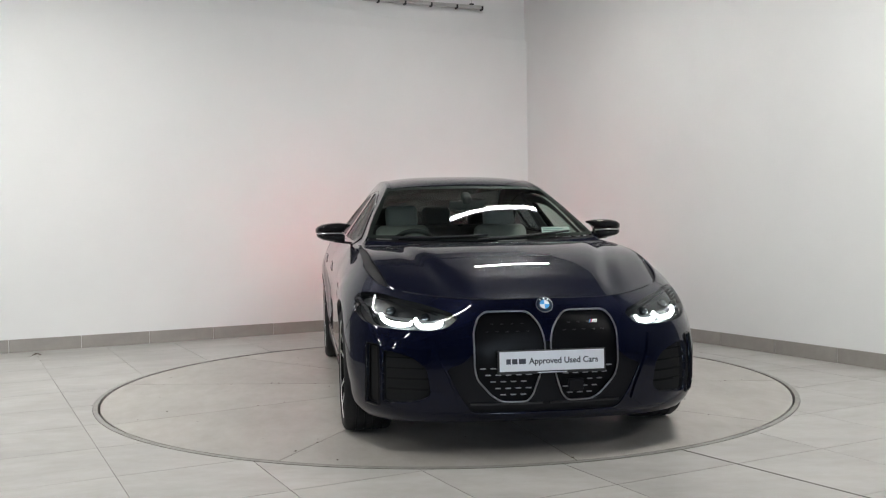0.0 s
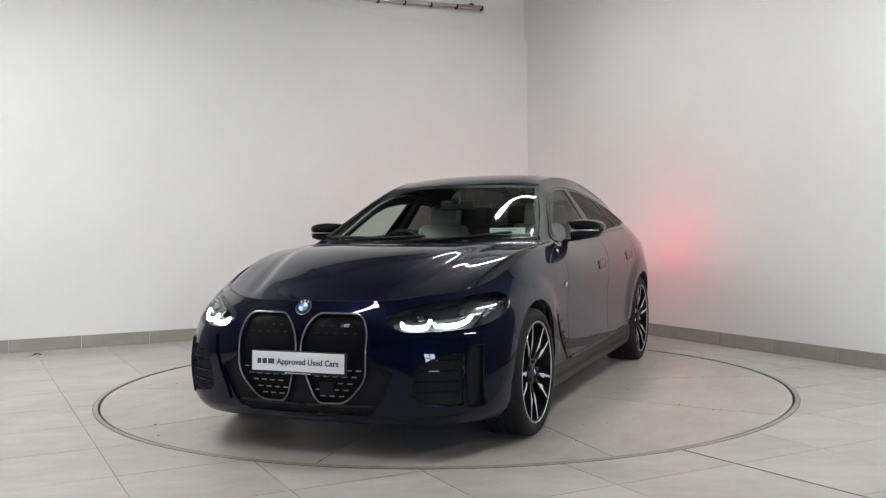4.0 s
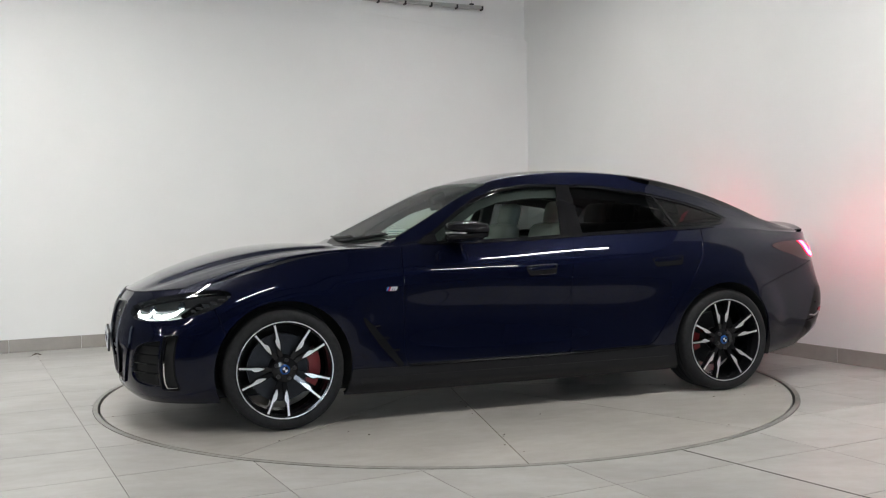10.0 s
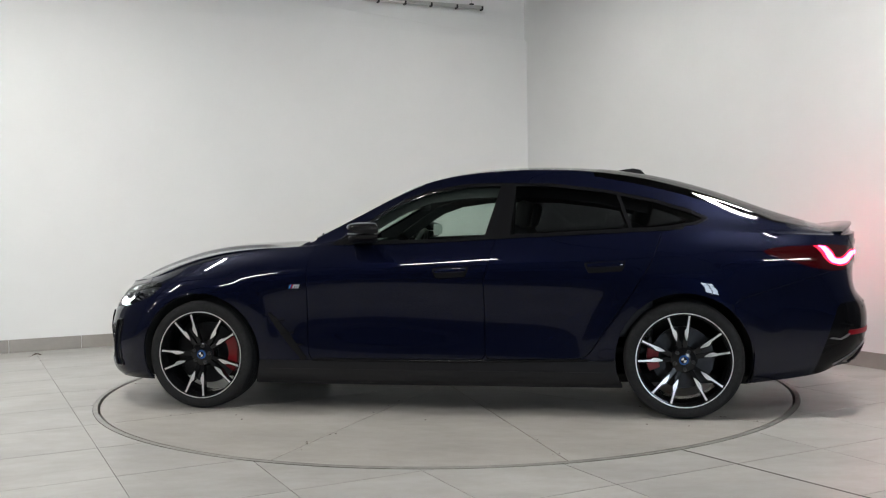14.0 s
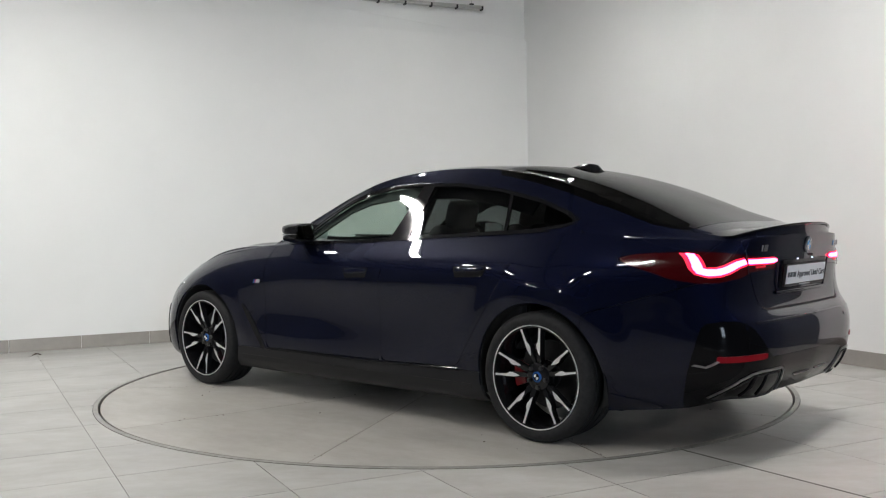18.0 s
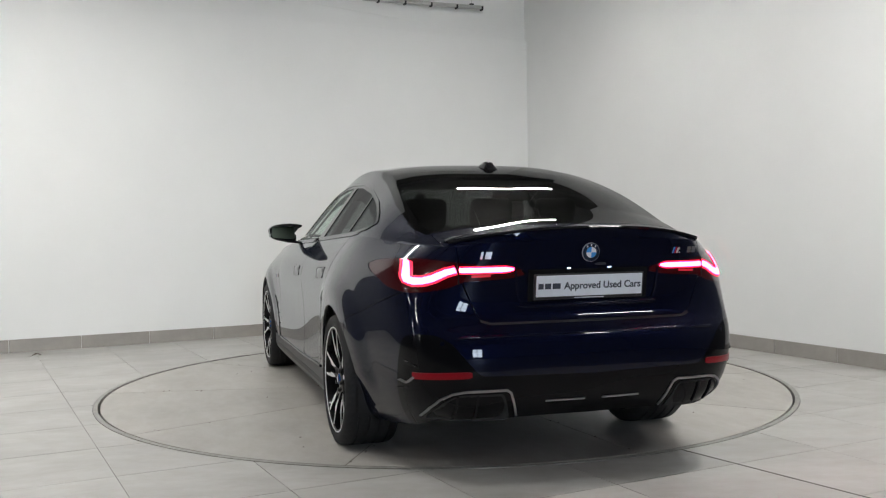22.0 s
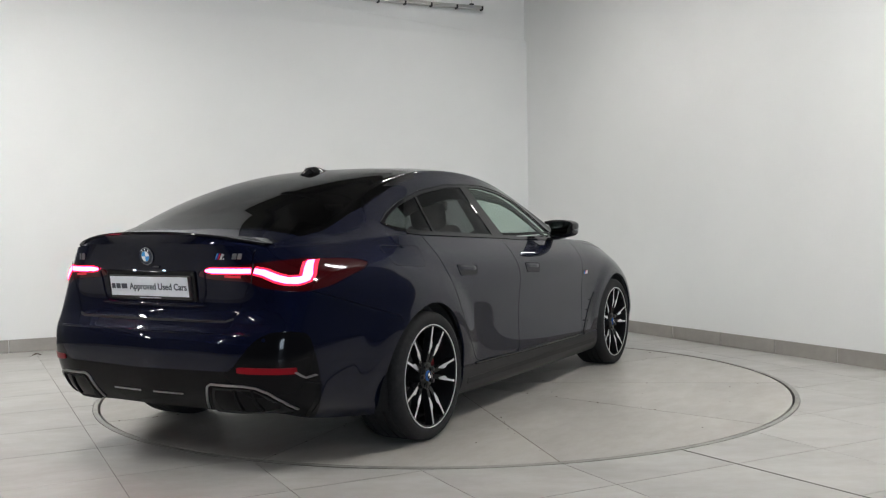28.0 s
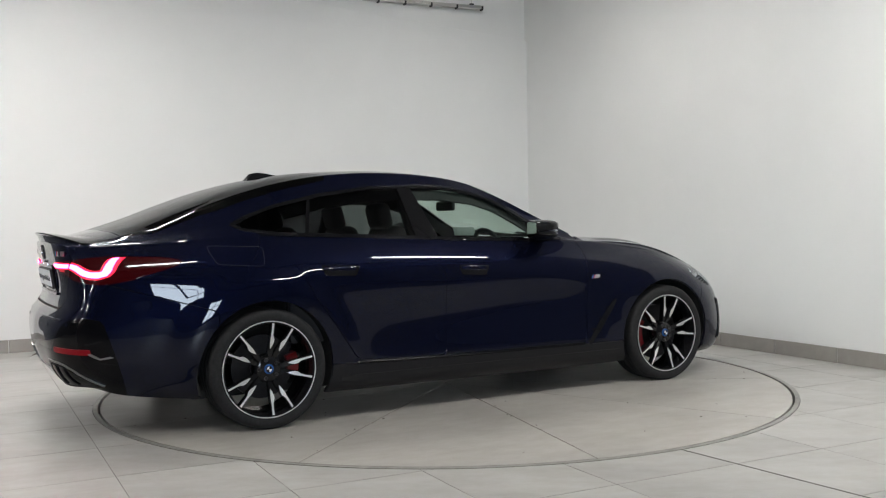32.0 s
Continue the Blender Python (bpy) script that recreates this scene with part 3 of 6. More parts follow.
def top_lines():
    edge = LOW[6]
    lines = [edge[3:16]]
    for k, (fi, ri) in enumerate(((2.62, 15.4), (2.2, 15.85), (1.6, 16.4))):
        rows = [line_smooth(edge, np.array([fi]))[0]]
        for i, (y, z) in enumerate(TOPS[k]):
            x = STATION[4 + i]
            rows.append(np.array((x, y, z)))
        rows.append(line_smooth(edge, np.array([ri]))[0])
        lines.append(np.array(rows))
    # a second line close outside the roof edge keeps that edge crisp
    rim = lines[3] + .14 * (lines[2] - lines[3])
    rim[0], rim[-1] = line_smooth(edge, np.array([1.69]))[0], line_smooth(edge, np.array([16.32]))[0]
    lines.insert(3, rim)
    mid = np.array([edge[0]] + [np.array((x, 0, z)) for x, z in CENTRE] + [edge[18]])
    # between the roof edge and the middle: even crown
    for v, fi, ri in ((.95, 1.51, 16.50), (.82, 1.28, 16.75), (.45, .66, 17.35)):
        # flatter roof and rear window than bonnet
        e = np.interp(np.arange(len(mid)), [0, 5, 6, 8, 12], [2, 2, 2.6, 3.2, 3.2])
        q = mid + (lines[4] - mid) * np.stack([np.full(len(mid), v * v), np.full(len(mid), v), v ** e], -1)
        q[0], q[-1] = line_smooth(edge, np.array([fi]))[0], line_smooth(edge, np.array([ri]))[0]
        lines.append(q)
    lines.append(mid)
    return lines


def idx_samples(a, b, per):
    out = []
    for i in range(a, b):
        n = per[i]
        out += [i + k / n for k in range(n)]
    return np.array(out + [b], float)


def surface(lines, idx, rows_per, ease):
    """Lofts lines: first along each line, then across with a smooth curve. Returns an array rows x columns x 3."""
    L = np.array([ease(P, idx) for P in lines])
    n = len(lines)
    v = np.concatenate([np.linspace(i, i + 1, rows_per[i], endpoint=False) for i in range(n - 1)] + [[n - 1]])
    out = np.empty((len(v), L.shape[1], 3))
    for c in range(L.shape[1]):
        q = L[:, c]
        if abs(q[-1, 1]) < 1e-6 and abs(q[0, 1]) > 0.1:
            q = np.concatenate([q, q[-2:-4:-1] * np.array((1, -1, 1))])
        t = np.concatenate([[0], np.cumsum(np.maximum(np.linalg.norm(np.diff(q, axis=0), axis=1), 1e-4) ** 0.75)])
        s = np.interp(v, np.arange(len(q)), t)
        for k in range(3):
            out[:, c, k] = natural(t, q[:, k], s)
    return out


PER = {0: 13, 1: 12, 2: 8, 3: 14, 4: 22, 5: 10, 6: 10, 7: 10, 8: 16, 9: 18, 10: 14, 11: 14, 12: 12, 13: 9, 14: 6, 15: 8, 16: 10, 17: 12}
LOWER = surface(LOW, idx_samples(0, 18, PER), [3, 5, 6, 6, 8, 8], line_smooth)
PER_TOP = dict(PER)
PER_TOP.update({3: 24, 14: 12})
TOP_LINES = top_lines()
UPPER = surface(TOP_LINES, idx_samples(3, 15, PER_TOP) - 3, [7, 7, 5, 2, 2, 5, 11, 13], lambda P, i: line_eval(P, i))
UPPER[-1, :, 1] = 0


def step(x, a, b):
    t = np.clip((x - a) / (b - a), 0, 1)
    return t * t * (3 - 2 * t)


def bonnet_form(G):
    """Raised middle of the bonnet, with a crease on each side that runs from the grille to the pillar, and a soft hollow beside it."""
    x, y = G[:, :, 0], G[:, :, 1]
    crease = np.interp(x, [1.0, 1.5, 2.15], [.56, .47, .30])
    fade = step(x, .98, 1.15) * (1 - step(x, 1.98, 2.17))
    G[:, :, 2] += .013 * fade * (1 - step(y, crease - .015, crease + .06))
    G[:, :, 2] -= .005 * fade * np.exp(-((y - crease - .07) / .04) ** 2)


def flank_form(G):
    """Flared wheel arches with a soft shoulder."""
    x, y, z = G[:, :, 0], G[:, :, 1], G[:, :, 2]
    out = y > .55
    for xc, amount, reach in ((WB2, .010, .16), (-WB2, .014, .20)):
        r = np.hypot(x - xc, z - HUB_Z)
        G[:, :, 1] += np.where(out, amount * (1 - step(r, .376 + .25 * reach, .376 + reach)) * step(z, .30, .42), 0)


bonnet_form(UPPER)
flank_form(LOWER)
LOWER[:, 0, 1] = 0
LOWER[:, -1, 1] = 0


def grid_normals(G, flip):
    du, dv = np.gradient(G, axis=1), np.gradient(G, axis=0)
    n = np.cross(du, dv)
    n /= np.maximum(np.linalg.norm(n, axis=2, keepdims=True), 1e-9)
    n = -n if flip else n
    mid = np.abs(G[:, :, 1]) < 1e-6
    n[mid, 1] = 0
    return n / np.maximum(np.linalg.norm(n, axis=2, keepdims=True), 1e-9)


def mesh_of(G, flip):
    """Vertices carry position and normal side by side, so that cuts keep both."""
    N = grid_normals(G, flip)
    r, c = G.shape[:2]
    verts = [np.concatenate([G[i, j], N[i, j]]) for i in range(r) for j in range(c)]
    faces = []
    for i in range(r - 1):
        for j in range(c - 1):
            q = (i * c + j, i * c + j + 1, (i + 1) * c + j + 1, (i + 1) * c + j)
            faces.append(q[::-1] if flip else q)
    return verts, faces


# orientation: normals must point away from the car's middle
_test = grid_normals(LOWER, False)[20, LOWER.shape[1] // 2]
LOW_FLIP = bool(_test[1] < 0)
_test = grid_normals(UPPER, False)[-4, UPPER.shape[1] // 2]
UP_FLIP = bool(_test[2] < 0)


N_LOWER = grid_normals(LOWER, LOW_FLIP).reshape(-1, 3)
N_UPPER = grid_normals(UPPER, UP_FLIP).reshape(-1, 3)


def nearest_on(G, axes, p, pick):
    """The surface point above the 2D place p in the axes given, with its normal."""
    V = G.reshape(-1, 3)
    d = np.hypot(V[:, axes[0]] - p[0], V[:, axes[1]] - p[1]) + np.where(pick(V), 0, 9)
    i = np.argsort(d)[:5]
    w = 1 / (d[i] + 1e-3) ** 2
    w /= w.sum()
    N = N_LOWER if G is LOWER else N_UPPER
    n = (N[i] * w[:, None]).sum(0)
    n /= np.linalg.norm(n)
    q = (V[i] * w[:, None]).sum(0)
    # slide along the surface to the exact place
    dx = np.zeros(3)
    dx[axes[0]], dx[axes[1]] = p[0] - q[axes[0]], p[1] - q[axes[1]]
    k = ({0, 1, 2} - set(axes)).pop()
    if abs(n[k]) > 0.15:
        dx[k] = -(n[axes[0]] * dx[axes[0]] + n[axes[1]] * dx[axes[1]]) / n[k]
    return Vector(q + dx), Vector(n)


def on_front(y, z):
    return nearest_on(LOWER, (1, 2), (abs(y), z), lambda V: V[:, 0] > 1.5)


def on_rear(y, z):
    return nearest_on(LOWER, (1, 2), (abs(y), z), lambda V: V[:, 0] < -1.7)


def on_side(x, z):
    return nearest_on(LOWER, (0, 2), (x, z), lambda V: (V[:, 1] > 0.6) & (abs(V[:, 0] - x) < 0.5))


def on_top(x, y):
    return nearest_on(UPPER, (0, 1), (x, abs(y)), lambda V: V[:, 2] > 0.3)


def poly_dist(points, P):
    """Signed distance (inside negative) of 2D places P to a closed outline."""
    P = np.asarray(P, float)
    Q = np.asarray(points, float)
    R = np.roll(Q, -1, axis=0)
    best = np.full(len(P), 1e9)
    inside = np.zeros(len(P), bool)
    for a, b in zip(Q, R):
        e = b - a
        t = np.clip(((P - a) @ e) / max(e @ e, 1e-12), 0, 1)
        best = np.minimum(best, np.linalg.norm(P - a - t[:, None] * e, axis=1))
        cond = (a[1] > P[:, 1]) != (b[1] > P[:, 1])
        if abs(b[1] - a[1]) > 1e-12:
            inside ^= cond & (P[:, 0] < (b[0] - a[0]) * (P[:, 1] - a[1]) / (b[1] - a[1]) + a[0])
    return np.where(inside, -best, best)


def rounded(points, r, n=4):
    """An outline with its corners rounded by r (one radius or one per corner)."""
    Q, out = [np.asarray(p, float) for p in points], []
    m = len(Q)
    for i in range(m):
        rr = r[i] if isinstance(r, (list, tuple)) else r
        p, a, b = Q[i], Q[i - 1], Q[(i + 1) % m]
        da, db = (a - p), (b - p)
        la, lb = np.linalg.norm(da), np.linalg.norm(db)
        k = min(rr, 0.45 * la, 0.45 * lb)
        s, e = p + da / la * k, p + db / lb * k
        for q in range(n + 1):
            t = q / n
            out.append((1 - t) ** 2 * s + 2 * t * (1 - t) * p + t * t * e)
    return np.array(out)


class Skin:
    """A piece of the body skin: shared vertices (position + normal) and its faces."""

    def __init__(self, verts, faces):
        self.v, self.f = verts, faces

    def split(self, fn):
        """Two pieces: where fn < 0 and the rest."""
        A = np.array(self.v)
        v, a, b = split_mesh(self.v, self.f, fn(A))
        return Skin(v, a), Skin(v, b)

    def cut_out(self, fn, gap=0.003):
        """Takes the piece with fn < 0 out, with a panel gap around it."""
        a, rest = self.split(lambda A: fn(A) + gap)
        _, out = rest.split(lambda A: fn(A) - gap)
        return a, out


def skin_part(name, skin, material, parent, label="", both=False, depth=0.014, lift=0.0, side=1, crown=0.0):
    """Makes a body panel: outer skin with true normals and a folded edge. both: left and right joined (for panels across the middle)."""
    A = np.array(skin.v)
    used = sorted({i for f in skin.f for i in f})
    if not used:
        return None
    where = {i: k for k, i in enumerate(used)}
    pos, nor = A[used, :3] + A[used, 3:6] * lift / np.maximum(np.linalg.norm(A[used, 3:6], axis=1, keepdims=True), 1e-9), A[used, 3:6]
    nor = nor / np.maximum(np.linalg.norm(nor, axis=1, keepdims=True), 1e-9)
    faces = [tuple(where[i] for i in f) for f in skin.f]
    sides = [1, -1] if both else [side]
    V, N, F = [], [], []
    for s in sides:
        o = len(V)
        flip = np.array((1, s, 1))
        V += list(pos * flip)
        N += list(nor * flip)
        F += [tuple(o + i for i in (f if s > 0 else f[::-1])) for f in faces]
        # folded edge
        count = {}
        for f in faces:
            for a, b in zip(f, f[1:] + f[:1]):
                count[(a, b)] = 1
        rim = {}
        for a, b in count:
            if (b, a) in count:
                continue
            if both and abs(pos[a][1]) < 1e-5 and abs(pos[b][1]) < 1e-5:
                continue
            q = []
            for i in (a, b):
                if i not in rim:
                    rim[i] = (o + i, len(V))
                    V.append((pos[i] - nor[i] * depth) * flip)
                    N.append(None)
                q.append(rim[i])
            face = (q[1][0], q[0][0], q[0][1], q[1][1])
            F.append(face if s > 0 else face[::-1])
    me = bpy.data.meshes.new(name)
    me.from_pydata([tuple(p) for p in V], [], F)
    me.materials.append(material)
    me.polygons.foreach_set("use_smooth", [True] * len(F))
    me.update()
    own = np.empty(len(V) * 3)
    me.vertices.foreach_get("normal", own)
    own = own.reshape(-1, 3)
    me.normals_split_custom_set_from_vertices([tuple(n) if n is not None else tuple(own[i]) for i, n in enumerate(N)])
    ob = new(name, me)
    ob.parent = parent
    if label:
        ob["label"] = label
    return ob
# ---------------------------------------------------------------- car materials
M_GLOSSBLK = simple("gloss_black_trim", (0.010, 0.010, 0.011), 0.06, spec=0.15)
M_SILL = simple("satin_sill_plastic", (0.013, 0.013, 0.015), 0.36, spec=0.22, bump=0.02, scale=160)
M_TRIMGLOSS = simple("polished_black_window_trim", (0.008, 0.008, 0.009), 0.05, spec=0.22)
M_SATINBLK = simple("satin_black_trim", (0.010, 0.010, 0.012), 0.4, spec=0.15)
M_LINER = simple("dark_liner", (0.012, 0.012, 0.012), 0.9)
M_RUBBER = simple("tyre_rubber", (0.020, 0.020, 0.021), 0.65, vary=0.2, scale=60, bump=0.15, spec=0.16)
M_RIMBLK = simple("black_rim_lacquer", (0.010, 0.010, 0.011), 0.12, spec=0.3)
M_RIMCUT = simple("machined_alloy", (0.80, 0.80, 0.80), 0.38, 0.75, vary=0.05, scale=90)
M_DISCST = simple("brake_disc_steel", (0.03, 0.03, 0.032), 0.4, 0.9, vary=0.1, scale=40)
M_RED = simple("red_caliper_lacquer", (0.22, 0.005, 0.009), 0.3, coat=0.3)
M_WHITE = simple("white_badge_enamel", (0.75, 0.77, 0.8), 0.3)
M_BADGEBLUE = simple("blue_badge_enamel", (0.015, 0.085, 0.30), 0.25, coat=0.5)
M_CHROME = simple("bright_chrome", (0.75, 0.75, 0.76), 0.08, 1.0)
M_GREYCHROME = simple("grey_metal_trim", (0.30, 0.30, 0.31), 0.28, 1.0)
M_PLATE = simple("white_plate", (0.80, 0.82, 0.86), 0.35, vary=0.02)
M_INK = simple("plate_lettering_grey", (0.05, 0.055, 0.075), 0.5)
M_LEATHER = simple("pale_grey_leather", (0.30, 0.29, 0.28), 0.5, vary=0.06, scale=20, bump=0.1)
M_CABIN = simple("dark_cabin_trim", (0.018, 0.018, 0.02), 0.65, bump=0.1, scale=120)
M_SCREEN = glass_mat("windscreen_glass", (0.72, 0.81, 0.76), 1.0)
M_SIDEGLASS = glass_mat("side_glass", (0.72, 0.82, 0.77), 1.0)
M_TINT = glass_mat("privacy_glass", (0.15, 0.16, 0.165), 0.8)
M_REARTINT = glass_mat("tinted_rear_glass", (0.075, 0.075, 0.075), 1.7)
M_LENS = glass_mat("clear_lamp_cover", (0.90, 0.92, 0.93), 1.3)
M_DRL = glow("daytime_light_glow", (0.9, 1.0, 0.97), DRL_W)
M_TAIL = glow("tail_light_glow", (1.0, 0.022, 0.085), TAIL_W)
M_PLATELED = glow("plate_light_glow", (0.6, 0.75, 1.0), 5.0)
M_TAILHALO = glow("tail_light_halo_glow", (1.0, 0.012, 0.05), 2.2)
M_REFLECTOR = simple("red_reflector", (0.24, 0.002, 0.009), 0.3, spec=0.2)


# ---------------------------------------------------------------- cutting the skin into panels
def xz(poly):
    return lambda A: poly_dist(poly, A[:, [0, 2]])


def yz(poly, front):
    return lambda A: np.maximum(poly_dist(poly, A[:, [1, 2]]), (1.5 - A[:, 0]) if front else (A[:, 0] + 1.7))


def arch(xc):
    return lambda A: np.hypot(A[:, 0] - xc, A[:, 2] - HUB_Z) - ARCH_R


ARCH_R = 0.376
HEAD_POLY = rounded([(.404, .660), (.458, .617), (.528, .602), (.645, .602), (.759, .610), (.83, .630), (.862, .662), (.868, .704), (.852, .746), (.808, .766), (.739, .761), (.658, .741), (.584, .727), (.50, .703), (.434, .683)], .02)
TAIL_POLY = rounded([(.285, .902), (.447, .923), (.564, .936), (.64, .949), (.73, .960), (.80, .950), (.834, .935), (.845, .905), (.84, .88), (.82, .832), (.775, .814), (.722, .815), (.612, .834), (.558, .858), (.36, .868), (.285, .884)], .012)
TRUNK_POLY = rounded([(-.3, .684), (.455, .684), (.50, .705), (.565, .86), (.60, 1.3), (-.3, 1.3)], .03)
DLO = rounded([(.63, .988), (.486, 1.072), (.329, 1.178), (.20, 1.252), (.046, 1.306), (-.173, 1.340), (-.343, 1.343), (-.673, 1.334), (-1.003, 1.290),
               (-1.305, 1.222), (-1.479, 1.163), (-1.585, 1.112), (-1.52, 1.078), (-1.319, 1.052), (-.98, 1.038), (-.594, 1.022), (-.335, 1.012), (-.119, 1.0), (.384, .985)], .02)
KIDNEY = rounded([(.011, .520), (.022, .590), (.042, .636), (.088, .688), (.284, .686), (.318, .660), (.344, .600), (.344, .430), (.330, .375), (.262, .298), (.215, .270), (.098, .268), (.070, .30), (.036, .40)], .03)
LOWER_POLY = rounded([(-.4, .208), (.33, .208), (.36, .222), (.415, .305), (.475, .43), (.40, .45), (.30, .55), (-.4, .55)], .012)
INTAKE_POLY = rounded([(.540, .300), (.560, .430), (.62, .478), (.757, .512), (.760, .252), (.60, .270)], .02)
SLOT_POLY = rounded([(.770, .240), (.770, .528), (.822, .534), (.830, .248)], .012)
DIFFUSER_POLY = rounded([(-.4, .0), (.835, .0), (.836, .44), (.812, .618), (.76, .644), (.684, .644), (.628, .612), (.557, .525), (.515, .472), (-.4, .457)], .015)
DOOR_F = rounded([(.742, .312), (.748, .60), (.748, .865), (.735, .95), (.70, 1.05), (.60, 1.5), (-.385, 1.5), (-.372, 1.005), (-.313, .766), (-.318, .318)], .02)
DOOR_R = rounded([(-.318, .318), (-.313, .766), (-.372, 1.005), (-.385, 1.5), (-1.34, 1.5), (-1.318, 1.03), (-1.288, .954), (-1.255, .869), (-1.151, .701), (-.985, .47), (-.905, .35), (-.865, .328)], .02)


def hood_edge(x):
    return np.interp(x, [.7, .95, 1.43, 1.8, 2.2], [.765, .762, .752, .700, .56])


def base_x(y, back=0.0):
    return .895 - back - .12 * (np.abs(y) / .74) ** 2


def header_x(y):
    return .135 - .05 * (np.abs(y) / .55) ** 2


def screen_y(x):
    return np.interp(x, [-.1, .10, .35, .60, .80, 1.0], [.53, .545, .612, .690, .740, .785])


def backlight(A):
    y = np.abs(A[:, 1])
    top = -.985 + .05 * (y / .55) ** 2
    edge = np.interp(-A[:, 0], [.9, 1.2, 1.6, 1.95, 2.2], [.545, .578, .640, .655, .62])
    return np.maximum.reduce([A[:, 0] - top, -2.185 + .06 * (y / .6) ** 2 - A[:, 0], y - edge])


def b_line(A, x_top, x_bot):
    """Signed place behind a slanted pillar edge."""
    return A[:, 0] - (x_bot + (x_top - x_bot) * (A[:, 2] - 1.015) / 0.31)


CAR = thing("car", "deep navy blue metallic saloon with black and silver alloy wheels", "car")
low = Skin(*mesh_of(LOWER, LOW_FLIP))
up = Skin(*mesh_of(UPPER, UP_FLIP))

for xc in (WB2, -WB2):
    _, low = low.split(arch(xc))
head_skin, low = low.cut_out(yz(HEAD_POLY, True), 0.001)
tail_skin, low = low.cut_out(yz(TAIL_POLY, False), 0.001)
trunk_skin, low = low.cut_out(yz(TRUNK_POLY, False))
kidney, low = low.split(yz(KIDNEY, True))
side_slot, low = low.split(yz(SLOT_POLY, True))
side_intake, low = low.split(yz(INTAKE_POLY, True))
low_intake, low = low.split(yz(LOWER_POLY, True))
diffuser, low = low.cut_out(lambda A: np.maximum(yz(DIFFUSER_POLY, False)(A), A[:, 0] + 2.063 + .32 * A[:, 2]), 0.0006)
LINER_SKIN = low
bumper_f, low = low.cut_out(lambda A: 1.765 + (A[:, 2] - .6) * .35 - A[:, 0])
bumper_r, low = low.cut_out(lambda A: np.maximum(A[:, 0] + 1.70, A[:, 2] - (.650 + (-1.678 - A[:, 0]) * .293)))
sill, low = low.cut_out(lambda A: np.maximum(A[:, 2] - (.300 + np.maximum(0, -A[:, 0] - .2) * .02), np.abs(A[:, 0]) - 1.3))
door_f, low = low.cut_out(xz(DOOR_F))
door_r, low = low.cut_out(xz(DOOR_R))
fender, quarter = low.split(lambda A: -A[:, 0])

hood, up = up.cut_out(lambda A: np.maximum(A[:, 1] - hood_edge(A[:, 0]), base_x(A[:, 1]) - A[:, 0]))
screen, up = up.split(lambda A: np.maximum.reduce([A[:, 1] - screen_y(A[:, 0]), A[:, 0] - base_x(A[:, 1], .045), header_x(A[:, 1]) - A[:, 0]]))
rearwin, up = up.split(backlight)
cowl, up = up.split(lambda A: np.maximum(A[:, 1] - screen_y(A[:, 0]) - .01, base_x(A[:, 1], .05) - A[:, 0]) + np.where(A[:, 0] < .6, 9, 0))
deck, up = up.cut_out(lambda A: np.maximum(A[:, 0] + 2.192 - .06 * (A[:, 1] / .6) ** 2, A[:, 1] - .615))
dlo, up = up.split(lambda A: np.maximum(poly_dist(DLO, A[:, [0, 2]]), .5 - A[:, 1]))
roof, up = up.cut_out(lambda A: np.maximum.reduce([A[:, 1] - .505, A[:, 0] - header_x(A[:, 1]) - .02, -.99 - A[:, 0]]), 0.003)
fender_top, pillars = up.split(lambda A: .69 - A[:, 0])

INS = 0.016
glass_in = dlo.split(lambda A: poly_dist(DLO, A[:, [0, 2]]) + INS)
trim = glass_in[1]
g, rest = glass_in[0].split(lambda A: np.maximum(-b_line(A, -.385, -.305), A[:, 0] - .50))
front_pane = g
g, rest2 = rest.split(lambda A: np.maximum(b_line(A, -.478, -.455), -b_line(A, -1.045, -1.155)))
rear_pane = g
quarter_pane, pillar_trim = rest2.split(lambda A: b_line(A, -1.065, -1.175))


PILLAR_A, rest = pillar_trim.split(lambda A: .3 - A[:, 0])
PILLAR_B, PILLAR_C = rest.split(lambda A: -.8 - A[:, 0])


skin_part("bonnet", hood, M_PAINT, CAR, both=True)
skin_part("windscreen", screen, M_SCREEN, CAR, "clear windscreen with dark upper band", both=True, depth=0.004)
skin_part("cowl", cowl, M_SATINBLK, CAR, "black plastic cowl", both=True, lift=-0.012)
skin_part("roof", roof, M_PAINT, CAR, both=True)
skin_part("headlining", roof, M_CABIN, CAR, "dark headlining", both=True, lift=-.018, depth=.002)
skin_part("rear_window", rearwin, M_REARTINT, CAR, "dark tinted rear window", both=True, depth=0.004)
BOOT = skin_part("boot_lid", deck, M_PAINT, CAR, both=True)
skin_part("boot_face", trunk_skin, M_PAINT, BOOT, both=True)
BUMPER_F = skin_part("front_bumper", bumper_f, M_PAINT, CAR, both=True)
BUMPER_R = skin_part("rear_bumper", bumper_r, M_PAINT, CAR, both=True)
SIDES = {}
